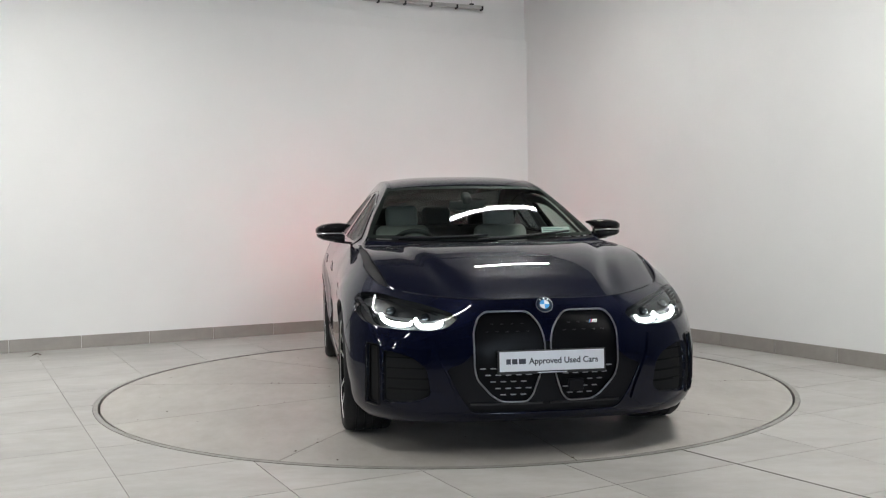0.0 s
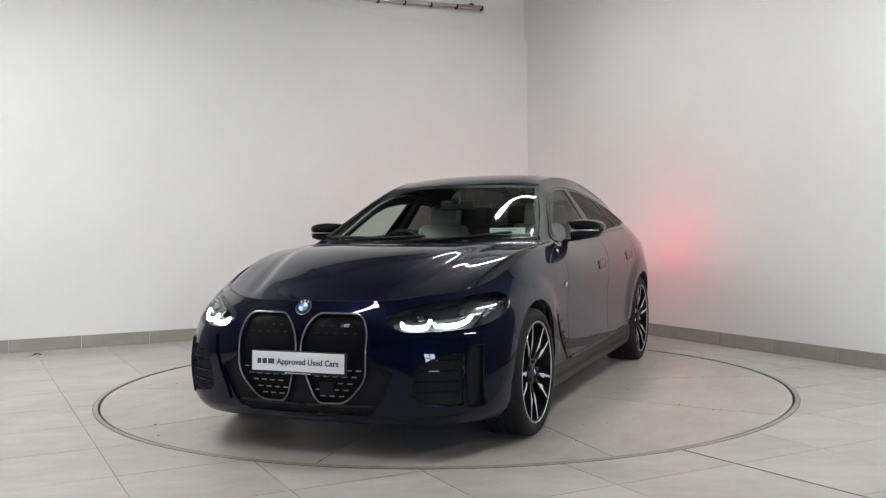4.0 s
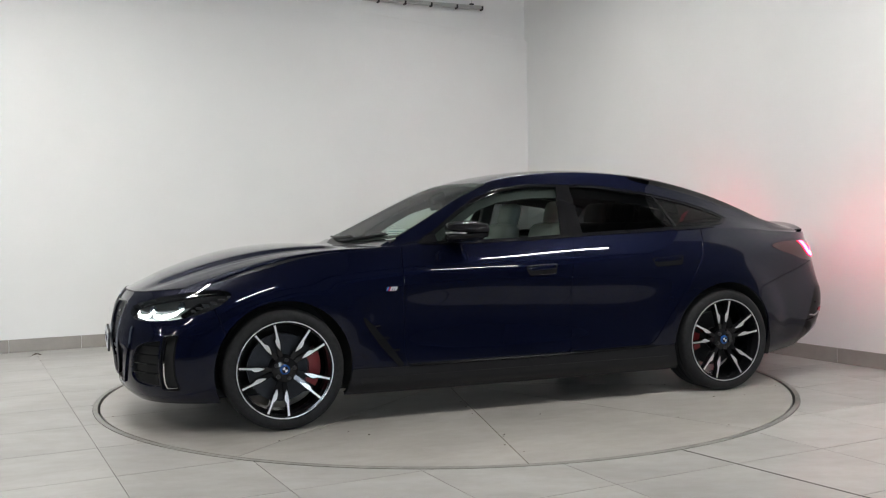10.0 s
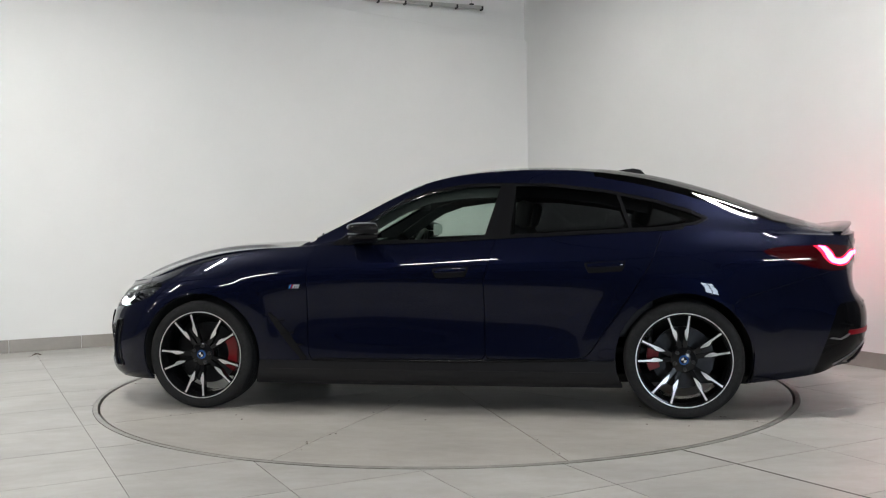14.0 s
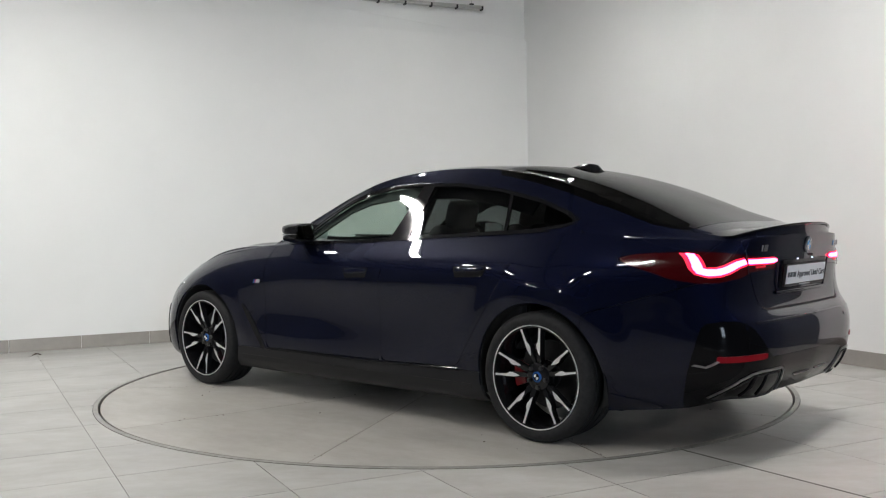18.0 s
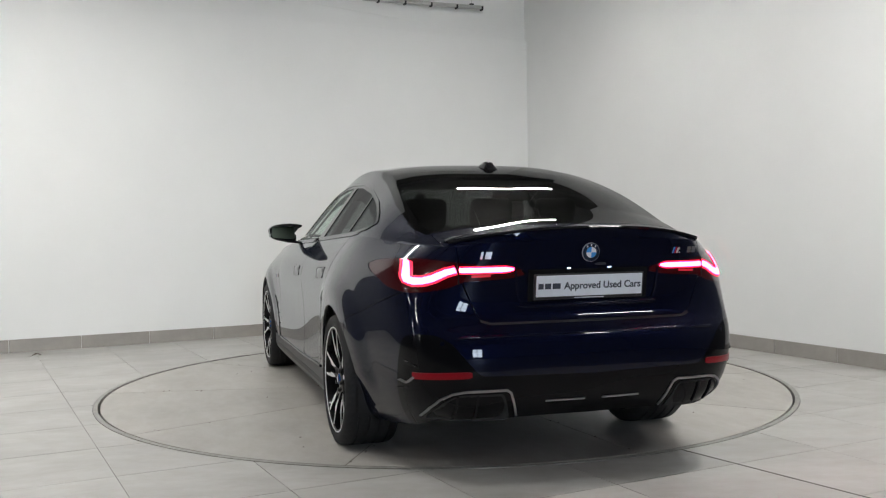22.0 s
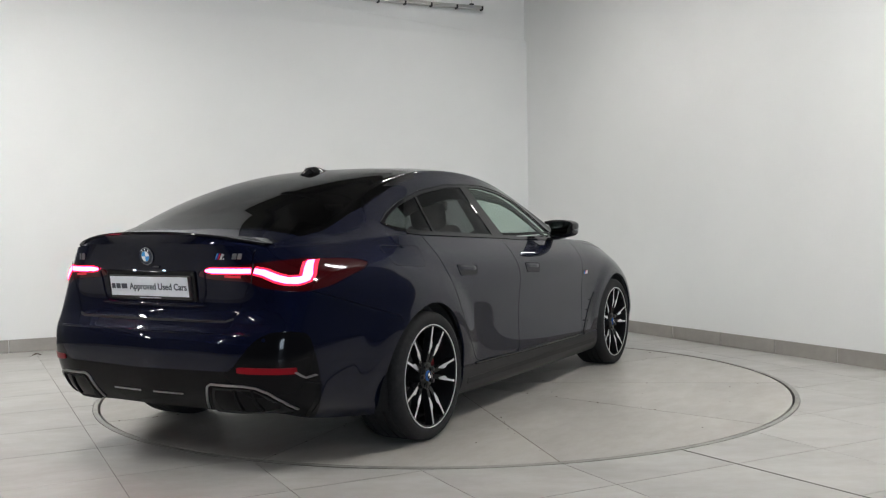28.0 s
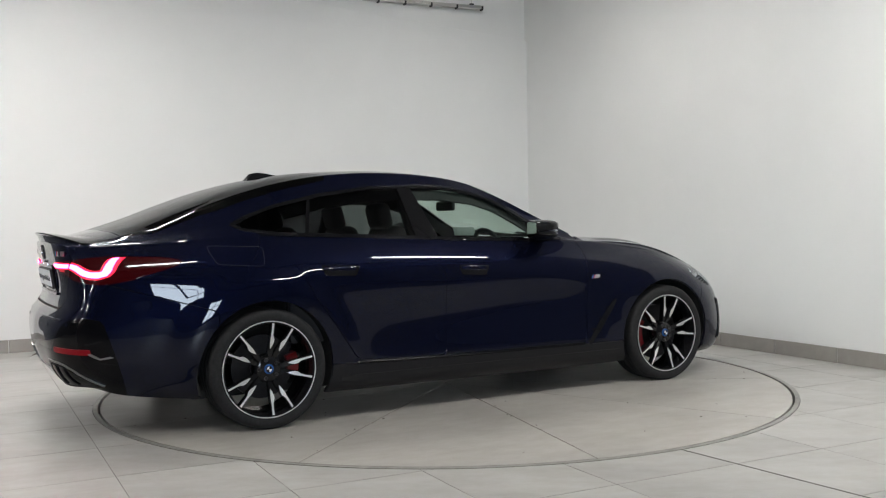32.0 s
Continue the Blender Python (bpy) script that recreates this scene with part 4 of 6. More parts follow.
for s in (1, -1):
    fe = skin_part("front_wing", fender, M_PAINT, CAR, side=s)
    skin_part("wing_top", fender_top, M_PAINT, fe, side=s)
    qu = skin_part("rear_quarter", quarter, M_PAINT, CAR, side=s)
    skin_part("side_frame", pillars, M_PAINT, CAR, side=s)
    skin_part("pillar_lining", pillars, M_CABIN, CAR, "dark pillar lining", side=s, lift=-.016, depth=.002)
    skin_part("sill", sill, M_SILL, CAR, "satin dark grey sill", side=s)
    df = skin_part("front_door", door_f, M_PAINT, CAR, side=s)
    dr = skin_part("rear_door", door_r, M_PAINT, CAR, side=s)
    skin_part("window_surround", trim, M_TRIMGLOSS, CAR, "polished black window surround", side=s, lift=0.001)
    for piece in (PILLAR_A, PILLAR_B, PILLAR_C):
        skin_part("pillar_trim", piece, M_TRIMGLOSS, CAR, "gloss black pillar trim", side=s)
    skin_part("front_side_window", front_pane, M_SIDEGLASS, df, side=s, depth=0.004, lift=-0.003)
    skin_part("rear_side_window", rear_pane, M_TINT, dr, "dark tinted window", side=s, depth=0.004, lift=-0.003)
    skin_part("quarter_window", quarter_pane, M_TINT, dr, "dark tinted window", side=s, depth=0.004, lift=-0.003)
    SIDES[s] = dict(wing=fe, quarter=qu, door_f=df, door_r=dr)
skin_part("inner_shell", LINER_SKIN, M_LINER, CAR, "black inner shell", both=True, lift=-0.02, depth=0.002)


# ---------------------------------------------------------------- wheels
def lathe_bm(profile, n=64):
    """Turns (radius, y) points round the y axis."""
    bm = bmesh.new()
    rows = [[bm.verts.new((r * math.cos(k * math.tau / n), y, r * math.sin(k * math.tau / n))) for r, y in profile] for k in range(n)]
    for k in range(n):
        for q in range(len(profile) - 1):
            bm.faces.new((rows[k][q], rows[k][q + 1], rows[(k + 1) % n][q + 1], rows[(k + 1) % n][q]))
    bmesh.ops.recalc_face_normals(bm, faces=bm.faces[:])
    return bm


def tyre_bm(width):
    w = width / 2
    prof = [(.262, -w + .012), (.275, -w + .002), (.298, -w), (.316, -w + .008), (.326, -w + .022), (.3295, -w + .05)]
    for k in range(4):
        y = -w + .062 + k * (width - .124) / 3
        prof += [(TYRE_R, y - .010), (TYRE_R - .006, y - .008), (TYRE_R - .006, y + .0), (TYRE_R, y + .002)] if k not in (9,) else []
    prof += [(.3295, w - .05), (.326, w - .022), (.316, w - .008), (.298, w), (.275, w - .002), (.262, w - .012)]
    return lathe_bm(prof, 72)


def spoke_rows(rows, top, deep, sign):
    """Lofts a spoke from (radius, outer half width, inner half width); inner looks to the spoke's partner."""
    bm, made = bmesh.new(), []
    for r, wo, wi in rows:
        y = float(np.interp(r, [.055, .15, .25], [-.036, -.014, -.004])) + top
        lo, hi = (-wo, wi) if sign < 0 else (-wi, wo)
        made.append([bm.verts.new(p) for p in ((lo, y - deep, r), (lo, y, r), (hi, y, r), (hi, y - deep, r))])
    for a, b in zip(made, made[1:]):
        for k in range(4):
            bm.faces.new((a[k], a[(k + 1) % 4], b[(k + 1) % 4], b[k]))
    bm.faces.new(made[0])
    bm.faces.new(made[-1][::-1])
    bmesh.ops.recalc_face_normals(bm, faces=bm.faces[:])
    return bm


def spoke_bm(sign):
    """Black body of one spoke, from the hub to the rim."""
    return spoke_rows([(.050, .007, .012), (.090, .008, .016), (.130, .009, .016), (.165, .010, .019), (.185, .010, .010), (.249, .010, .010)], 0, .036, sign)


def spoke_face_bm(sign):
    """Machined face: a thin stem at the rim that swells to a pointed blade on its inner side."""
    return spoke_rows([(.111, .002, -.0005), (.126, .005, .007), (.146, .0070, .0140), (.164, .0070, .0155), (.182, .0058, .0062), (.215, .0050, .0048), (.240, .0054, .0052), (.2575, .0075, .0072)], .0016, .003, sign)


def wheel(width, spin):
    """One wheel; its outer face looks along +y, hub at the origin."""
    w = new("wheel")
    w.empty_display_size = 0.1
    part("tyre", tyre_bm(width), M_RUBBER, w, "low black tyre", smooth=35)
    o = width / 2 - .004
    rim = part("rim", lathe_bm([(.262, -o), (.25, -o + .02), (.235, -o + .05), (.238, o - .06), (.246, o - .022), (.250, o - .006), (.2635, o - .003), (.266, o - .010), (.262, o - .02)], 72), M_RIMBLK, w, "black alloy rim with machined faces", smooth=35)
    part("rim_edge", lathe_bm([(.2582, o - .004), (.2588, o - .0015), (.2628, o - .001), (.2640, o - .004)], 72), M_RIMCUT, w, "bright machined rim edge", smooth=40)
    for k in range(5):
        for sg in (-1, 1):
            m = Matrix.Translation((0, o - .004, 0)) @ Matrix.Rotation(radians(spin + 72 * k), 4, "Y") @ Matrix.Rotation(radians(sg * 13.2), 4, "Y")
            sp = part("spoke", spoke_bm(sg), M_RIMBLK, w, smooth=30, m=m)
            part("spoke_face", spoke_face_bm(sg), M_RIMCUT, sp, "bright machined face")
    hub = part("hub", lathe_bm([(.0, o - .026), (.052, o - .027), (.068, o - .034), (.078, o - .06), (.078, o - .10)], 40), M_RIMBLK, w, smooth=35)
    for k in range(5):
        a = radians(spin + 36 + 72 * k)
        part("wheel_bolt", cyl_bm(.011, .02, 10, m=Matrix.Translation((.052 * math.sin(a), o - .026, .052 * math.cos(a))) @ Matrix.Rotation(math.pi / 2, 4, "X"), bevel=.002), M_BLACKP, w)
    cap = part("centre_cap", lathe_bm([(.0, o - .019), (.022, o - .020), (.027, o - .024), (.028, o - .03)], 32), M_BADGEBLUE, w, "round blue and white cap", smooth=35)
    part("cap_face", lathe_bm([(.0, o - .0175), (.018, o - .0185)], 28), M_GLOSSBLK, cap)
    for q in range(2):
        bm = bmesh.new()
        n, pts = 6, [(0, 0)]
        pts += [(.0145 * math.cos(q * math.pi + k * math.pi / 2 / n), .0145 * math.sin(q * math.pi + k * math.pi / 2 / n)) for k in range(n + 1)]
        bm.faces.new([bm.verts.new((x, o - .0165, z)) for x, z in pts])
        part("cap_quarter", bm, M_WHITE, cap)
    return w


def brake(front):
    """Disc and red caliper behind the spokes; stays with the car."""
    b = new("brake")
    r = .187 if front else .175
    part("disc", lathe_bm([(.07, -.02), (r, -.02), (r, .008), (.07, .008), (.07, .02), (.0, .02)], 56), M_DISCST, b, "grey steel brake disc", smooth=30)
    pts = []
    a0, a1 = (-30, 32) if front else (-22, 16)
    for k in range(9):
        a = radians(a0 + (a1 - a0) * k / 8)
        pts.append(((r + .024) * math.cos(a), (r + .024) * math.sin(a)))
    for k in range(9):
        a = radians(a1 + (a0 - a1) * k / 8)
        pts.append(((r - .040) * math.cos(a), (r - .040) * math.sin(a)))
    cal = prism_bm(pts, .07, Matrix.Rotation(math.pi / 2, 4, "X") @ Matrix.Translation((0, 0, -.042)), .008)
    c = part("caliper", cal, M_RED, b, "red brake caliper")
    for a in (-.6, 0, .6):
        ang = radians((a0 + a1) / 2 + a * (a1 - a0) / 2)
        part("caliper_bolt", cyl_bm(.011, .012, 12, m=Matrix.Translation(((r - .008) * math.cos(ang), .032, (r - .008) * math.sin(ang))) @ Matrix.Rotation(math.pi / 2, 4, "X")), M_BLACKP, c)
    ang = radians((a0 + a1) / 2)
    part("caliper_bridge", box_bm(.052, .010, .030, .003, 1, m=Matrix.Rotation(-ang, 4, "Y") @ Matrix.Translation((r - .012, .031, 0))), M_BLACKP, c)
    return b


def add_wheels():
    for xc, width, front in ((WB2, .255, True), (-WB2, .275, False)):
        y = (.922 if front else .930) - width / 2
        for s in (1, -1):
            w = wheel(width, {(1, True): 26, (1, False): 6, (-1, True): -10, (-1, False): -19}[(s, front)])
            turn = Matrix.Identity(4) if s > 0 else Matrix.Rotation(math.pi, 4, "Z")
            w.matrix_basis = Matrix.Translation((xc, s * y, HUB_Z)) @ turn
            w.parent = CAR
            b = brake(front)
            back = (front and s > 0) or (not front and s < 0)
            b.matrix_basis = Matrix.Translation((xc, s * (y - .012), HUB_Z)) @ turn @ Matrix.Rotation(math.pi if back else 0, 4, "Y")
            b.parent = CAR
            # wheel housing
            n, bm, rows = 28, bmesh.new(), []
            for k in range(n + 1):
                a = math.pi * (k / n) * 1.2 - math.pi * 0.1
                x, z = xc + (ARCH_R + .006) * math.cos(a), HUB_Z + (ARCH_R + .006) * math.sin(a)
                rows.append([bm.verts.new((x, s * .50, z)), bm.verts.new((x, s * .885, z))])
            for p, q in zip(rows, rows[1:]):
                bm.faces.new((p[0], p[1], q[1], q[0]))
            bm.faces.new([r[0] for r in rows])
            part("wheel_housing", bm, M_LINER, CAR, "black wheel housing")


add_wheels()
part("underbody", box_bm(3.7, 1.4, .05, .01, m=Matrix.Translation((.05, 0, .19))), M_LINER, CAR, "black underbody tray")
# ---------------------------------------------------------------- helpers that lay things on the skin
def side_of(v, s):
    return Vector((v[0], v[1] * s, v[2]))


def path_on(pts, where, lift, s=1):
    out = []
    for a, b in pts:
        p, n = where(a, b)
        out.append(side_of(p + n * lift, s))
    return out


def dense(pts, step=0.02, closed=False):
    out, q = [], [np.array(p, float) for p in pts]
    for a, b in zip(q, q[1:] + q[:1] if closed else q[1:]):
        n = max(1, int(np.linalg.norm(b - a) / step))
        out += [a + (b - a) * k / n for k in range(n)]
    return out if closed else out + [q[-1]]


def ribbon_bm(pts, widths, where, lift, s=1, thick=0.004):
    """A flat band along a path on the skin."""
    q = np.array(pts, float)
    bm, rows = bmesh.new(), []
    for i, p in enumerate(q):
        d = q[min(i + 1, len(q) - 1)] - q[max(i - 1, 0)]
        d /= np.linalg.norm(d)
        nrm = np.array((-d[1], d[0])) * widths[i] / 2
        row = []
        for e in (p - nrm, p + nrm):
            c, n = where(*e)
            row += [side_of(c + n * lift, s), side_of(c + n * (lift - thick), s)]
        rows.append([bm.verts.new(row[k]) for k in (0, 2, 3, 1)])
    for a, b in zip(rows, rows[1:]):
        for k in range(4):
            bm.faces.new((a[k], a[(k + 1) % 4], b[(k + 1) % 4], b[k]))
    bm.faces.new(rows[0])
    bm.faces.new(rows[-1])
    bmesh.ops.recalc_face_normals(bm, faces=bm.faces[:])
    return bm


def facing(p, n, up=Vector((0, 0, 1))):
    """A pose at p with z along n and y as near to up as can be."""
    z = Vector(n).normalized()
    x = Vector(up).cross(z).normalized()
    y = z.cross(x)
    m = Matrix((x, y, z)).transposed().to_4x4()
    m.translation = p
    return m


def side_pose(p, n, s, up=Vector((0, 0, 1))):
    return facing(side_of(p, s), side_of(n, s), up)


def word_bm(text, size, depth=0.001, bold=0.0):
    cu = bpy.data.curves.new("words", "FONT")
    cu.body, cu.size, cu.extrude, cu.align_x, cu.align_y, cu.offset = text, size, depth, "LEFT", "CENTER", bold
    tmp = bpy.data.objects.new("words", cu)
    me = bpy.data.meshes.new_from_object(tmp)
    bm = bmesh.new()
    bm.from_mesh(me)
    bpy.data.objects.remove(tmp)
    bpy.data.meshes.remove(me)
    bpy.data.curves.remove(cu)
    return bm


def roundel(parent, m, r):
    """Round badge: dark ring with a blue rim, quartered centre."""
    base = part("badge", cyl_bm(r, .006, 40, m=Matrix.Translation((0, 0, .003)), bevel=.0015), M_GREYCHROME, parent, "round quartered badge", m=m, smooth=35)
    part("badge_ring", cyl_bm(r * .93, .002, 40, m=Matrix.Translation((0, 0, .0066))), M_BADGERING, base)
    part("badge_rim", cyl_bm(r * .62, .002, 36, m=Matrix.Translation((0, 0, .0074))), M_CHROME, base)
    for k in range(4):
        pts = [(0, 0)] + [(r * .57 * math.cos(k * math.pi / 2 + q * math.pi / 16), r * .57 * math.sin(k * math.pi / 2 + q * math.pi / 16)) for q in range(9)]
        part("badge_quarter", prism_bm(pts, .0008, Matrix.Translation((0, 0, .0086))), M_WHITE if k % 2 == 0 else M_BADGESKY, base)
    for k in range(3):
        part("badge_mark", box_bm(r * .13, r * .2, .0008, m=Matrix.Rotation(radians((k - 1) * -36), 4, "Z") @ Matrix.Translation((0, r * .775, .008))), M_WHITE, base)
    return base


def stripe_badge(parent, m, h, label="small badge of coloured stripes and a silver mark"):
    """Slanted light blue, dark blue and red stripes beside a silver mark."""
    base = part("stripe_badge", box_bm(h * 2.9, h * .96, .002, m=Matrix.Translation((0, 0, .001))), M_GLOSSBLK, parent, label, m=m)
    sk = Matrix.Identity(4)
    sk[0][1] = .45
    for k, mt in enumerate((M_BADGESKY, M_BADGENAVY, M_BADGERED)):
        part("stripe", box_bm(h * .20, h * .9, .003, m=sk @ Matrix.Translation((h * (-1.15 + .215 * k), 0, .0025))), mt, base)
    for k in range(3):
        part("silver_bar", box_bm(h * .36, h * .9, .003, m=sk @ Matrix.Translation((h * (-.30 + .54 * k), 0, .0025))), M_DASHSILVER, base)
    part("silver_top", box_bm(h * 1.3, h * .3, .003, m=sk @ Matrix.Translation((h * .24, h * .25, .003))), M_DASHSILVER, base)
    return base


M_DASHSILVER = simple("satin_silver_mark", (0.62, 0.62, 0.63), 0.42, 0.5)
M_MARK = simple("grey_model_mark_metal", (0.34, 0.34, 0.35), 0.3, 0.9)
M_GRILLE = simple("grille_panel_black", (0.006, 0.006, 0.007), 0.32, spec=0.08, bump=0.03, scale=60)
M_BADGERING = simple("badge_ring_dark", (0.02, 0.03, 0.05), 0.2, coat=0.6)
M_BADGESKY = simple("badge_sky_blue", (0.07, 0.33, 0.72), 0.25, coat=0.5)
M_BADGENAVY = simple("badge_navy", (0.02, 0.03, 0.22), 0.25, coat=0.5)
M_BADGERED = simple("badge_red", (0.62, 0.02, 0.02), 0.25, coat=0.5)
M_HLBODY = simple("headlamp_housing", (0.022, 0.023, 0.025), 0.35, 0.2)
M_HLLENS = simple("headlamp_projector", (0.02, 0.024, 0.03), 0.08, 0.2, coat=0.5)
M_STICKER = simple("pale_paper_sticker", (0.72, 0.78, 0.76), 0.6, vary=0.03)
M_STICKERTOP = simple("sticker_print_green", (0.30, 0.42, 0.42), 0.6)
# faint emission stands in for lamp light spread through the lens
M_REDBODY = simple("dark_red_lamp_body", (0.016, 0.0012, 0.0018), 0.10, coat=0.3, emit=(1.0, 0.008, 0.03), strength=0.014)
M_MIRROR = simple("mirror_glass", (0.5, 0.53, 0.52), 0.01, 1.0)
M_CABINSCREEN = simple("dark_display_glass", (0.006, 0.007, 0.009), 0.08, coat=0.6)


# ---------------------------------------------------------------- front of the car
def number_plate(parent, m, words):
    """White plate in a black holder: a brand mark as plain bars, then words."""
    hold = part("plate_holder", box_bm(.516, .110, .012, .004, m=Matrix.Translation((0, -.004, 0))), M_BLACKP, parent, "black plate holder", m=m)
    pl = part("plate", box_bm(.498, .091, .004, .0015, 1, m=Matrix.Translation((0, 0, .0085))), M_PLATE, hold, "white plate with grey lettering")
    # brand mark as three plain blocks, then the words, fitted to the width
    total, h = (.438 if words == "front" else .482), .034
    x0 = -total / 2
    for k, (w, x) in enumerate(((.052, .0), (.062, .062), (.082, .134))):
        part("brand_bar", box_bm(w * total * .92, h * .70, .001, m=Matrix.Translation((x0 + (x + w / 2) * total, 0, .0112))), M_INK, pl)
    t = word_bm("Approved Used Cars", .0415, .0005, .0009)
    xs = [v.co.x for v in t.verts]
    k = total * .755 / (max(xs) - min(xs))
    t.transform(Matrix.Translation((x0 + total * .245, -.001, .0112)) @ Matrix.Diagonal((k, min(k, 1.12), 1, 1)) @ Matrix.Translation((-min(xs), 0, 0)))
    part("lettering", t, M_INK, pl, "grey lettering")
    part("small_print", box_bm(.14, .004, .001, m=Matrix.Translation((0, -.0535, .0066))), M_WHITE, hold)
    return hold


def front_end():
    # kidney openings: recessed black panels, grey frames, dashes of the mesh
    for s in (1, -1):
        k = skin_part("grille", kidney, M_GRILLE, CAR, "gloss black grille panel with grey frame", side=s, lift=-.016, depth=.001)
        loop = path_on(dense(KIDNEY, .012, True), on_front, .004, s)
        part("grille_frame", tube_bm(loop, .0042, 8, True), M_GREYCHROME, k, "satin grey frame", smooth=60)
        wall = bmesh.new()
        a = [wall.verts.new(p) for p in path_on(dense(KIDNEY, .012, True), on_front, .002, s)]
        b = [wall.verts.new(p) for p in path_on(dense(KIDNEY, .012, True), on_front, -.018, s)]
        for i in range(len(a)):
            wall.faces.new((a[i], a[(i + 1) % len(a)], b[(i + 1) % len(a)], b[i]))
        part("grille_reveal", wall, M_GLOSSBLK, k)
        for row, z in enumerate((.300, .330, .362, .394, .425, .60, .635, .665)):
            y = .065 + (row % 2) * .024
            while y < .33:
                inner = poly_dist(KIDNEY, np.array([(y, z)]))[0]
                if inner < -.024 and not (s > 0 and .10 < y < .18 and .30 < z < .37):
                    p, n = on_front(y, z)
                    w = .026 if z < .5 else .014
                    part("grille_dash", box_bm(w, .0042, .008, .001, 1), M_DASH if z < .5 else M_SATINBLK, k, m=side_pose(p - n * .010, n, s))
                y += .048
        # small sensor in the car's left kidney
        if s > 0:
            p, n = on_front(.14, .335)
            part("radar_cover", box_bm(.075, .062, .02, .006), M_SATINBLK, k, m=side_pose(p - n * .008, n, s))
        si = skin_part("side_intake", side_intake, M_LINER, CAR, "black slatted side intake", side=s, lift=-.03, depth=.001)
        for z in (.325, .375, .425, .475):
            q = [(y, z) for y in np.arange(.50, .755, .02) if poly_dist(INTAKE_POLY, np.array([(y, z)]))[0] < -.004]
            if len(q) > 2:
                part("slat", ribbon_bm(q, [.005] * len(q), on_front, -.008, s, .022), M_GLOSSBLK, si)
        wall = bmesh.new()
        a = [wall.verts.new(p) for p in path_on(dense(INTAKE_POLY, .015, True), on_front, 0, s)]
        b = [wall.verts.new(p) for p in path_on(dense(INTAKE_POLY, .015, True), on_front, -.034, s)]
        for i in range(len(a)):
            wall.faces.new((a[i], a[(i + 1) % len(a)], b[(i + 1) % len(a)], b[i]))
        part("intake_reveal", wall, M_BLACKP, si)
        sl = skin_part("air_curtain", side_slot, M_LINER, CAR, "gloss black upright air slot", side=s, lift=-.03, depth=.001)
        part("slot_frame", tube_bm(path_on(dense(SLOT_POLY, .02, True), on_front, .001, s), .006, 6, True), M_GLOSSBLK, sl, smooth=60)
    li = skin_part("lower_intake", low_intake, M_SATINBLK, CAR, "black lower grille", both=True, lift=-.02, depth=.001)
    for z in (.255, .30, .345, .39):
        for s in (1, -1):
            q = [(y, z) for y in np.arange(.02, .42, .02) if poly_dist(LOWER_POLY, np.array([(y, z)]))[0] < -.006 and poly_dist(KIDNEY, np.array([(y, z)]))[0] > .012]
            if len(q) > 2 and q[-1][0] - q[0][0] < .022 * len(q):
                part("slat", ribbon_bm(q, [.008] * len(q), on_front, -.004, s, .014), M_BLACKP, li)
    p, n = on_front(0, .505)
    number_plate(CAR, facing(Vector((p.x + .022, .012, .463)), (1, 0, 0.06)), "front")
    p, n = on_front(0, .712)
    roundel(CAR, facing(p + n * .001, n), .041)
    p, n = on_front(.235, .635)
    stripe_badge(CAR, facing(p - n * .004, n), .017)
    # body coloured blades beside the lower grille
    for s in (1, -1):
        q = dense([(.525, .565), (.520, .47), (.468, .345), (.425, .255)], .02)
        w = [float(np.interp(i / (len(q) - 1), [0, .3, .8, 1], [.012, .040, .036, .014])) for i in range(len(q))]
        part("bumper_blade", ribbon_bm(q, w, on_front, .011, s, .016), M_PAINT, BUMPER_F)
    # shut line between bonnet and nose
    nose = [Vector(p) for p in line_smooth(LOW[6], np.linspace(0, 2.3, 30))]
    whole = [side_of(p, -1) for p in nose[:0:-1]] + nose
    part("bonnet_gap", tube_bm([p + Vector((.0005, 0, .0005)) for p in whole], .0022, 6), M_LINER, BUMPER_F, "dark shut line", smooth=60)
    # bumper sensors
    for y, z in ((.46, .52), (.62, .545)):
        for s in (1, -1):
            p, n = on_front(y, z)
            part("parking_sensor", cyl_bm(.009, .004, 14), M_PAINT, BUMPER_F, m=side_pose(p, n, s))


M_DASH = simple("grille_dash_grey", (0.42, 0.42, 0.43), 0.3, 0.8)


def light_steps(path, widths, s):
    """Light guide as a flight of small steps that all look straight ahead."""
    out = bmesh.new()
    for a, b, w in zip(path, path[1:], widths):
        mid = (a + b) / 2
        d = b - a
        p, n = on_front(*mid)
        m = Matrix.Translation((p.x - n.x * .026, s * (p.y - n.y * .026), p.z)) @ Matrix.Rotation(math.atan2(d[1], s * d[0]), 4, "X")
        step_bm = box_bm(.002, float(np.linalg.norm(d)) * 1.15, w, m=m)
        out = join_bm(out, step_bm)
    return out


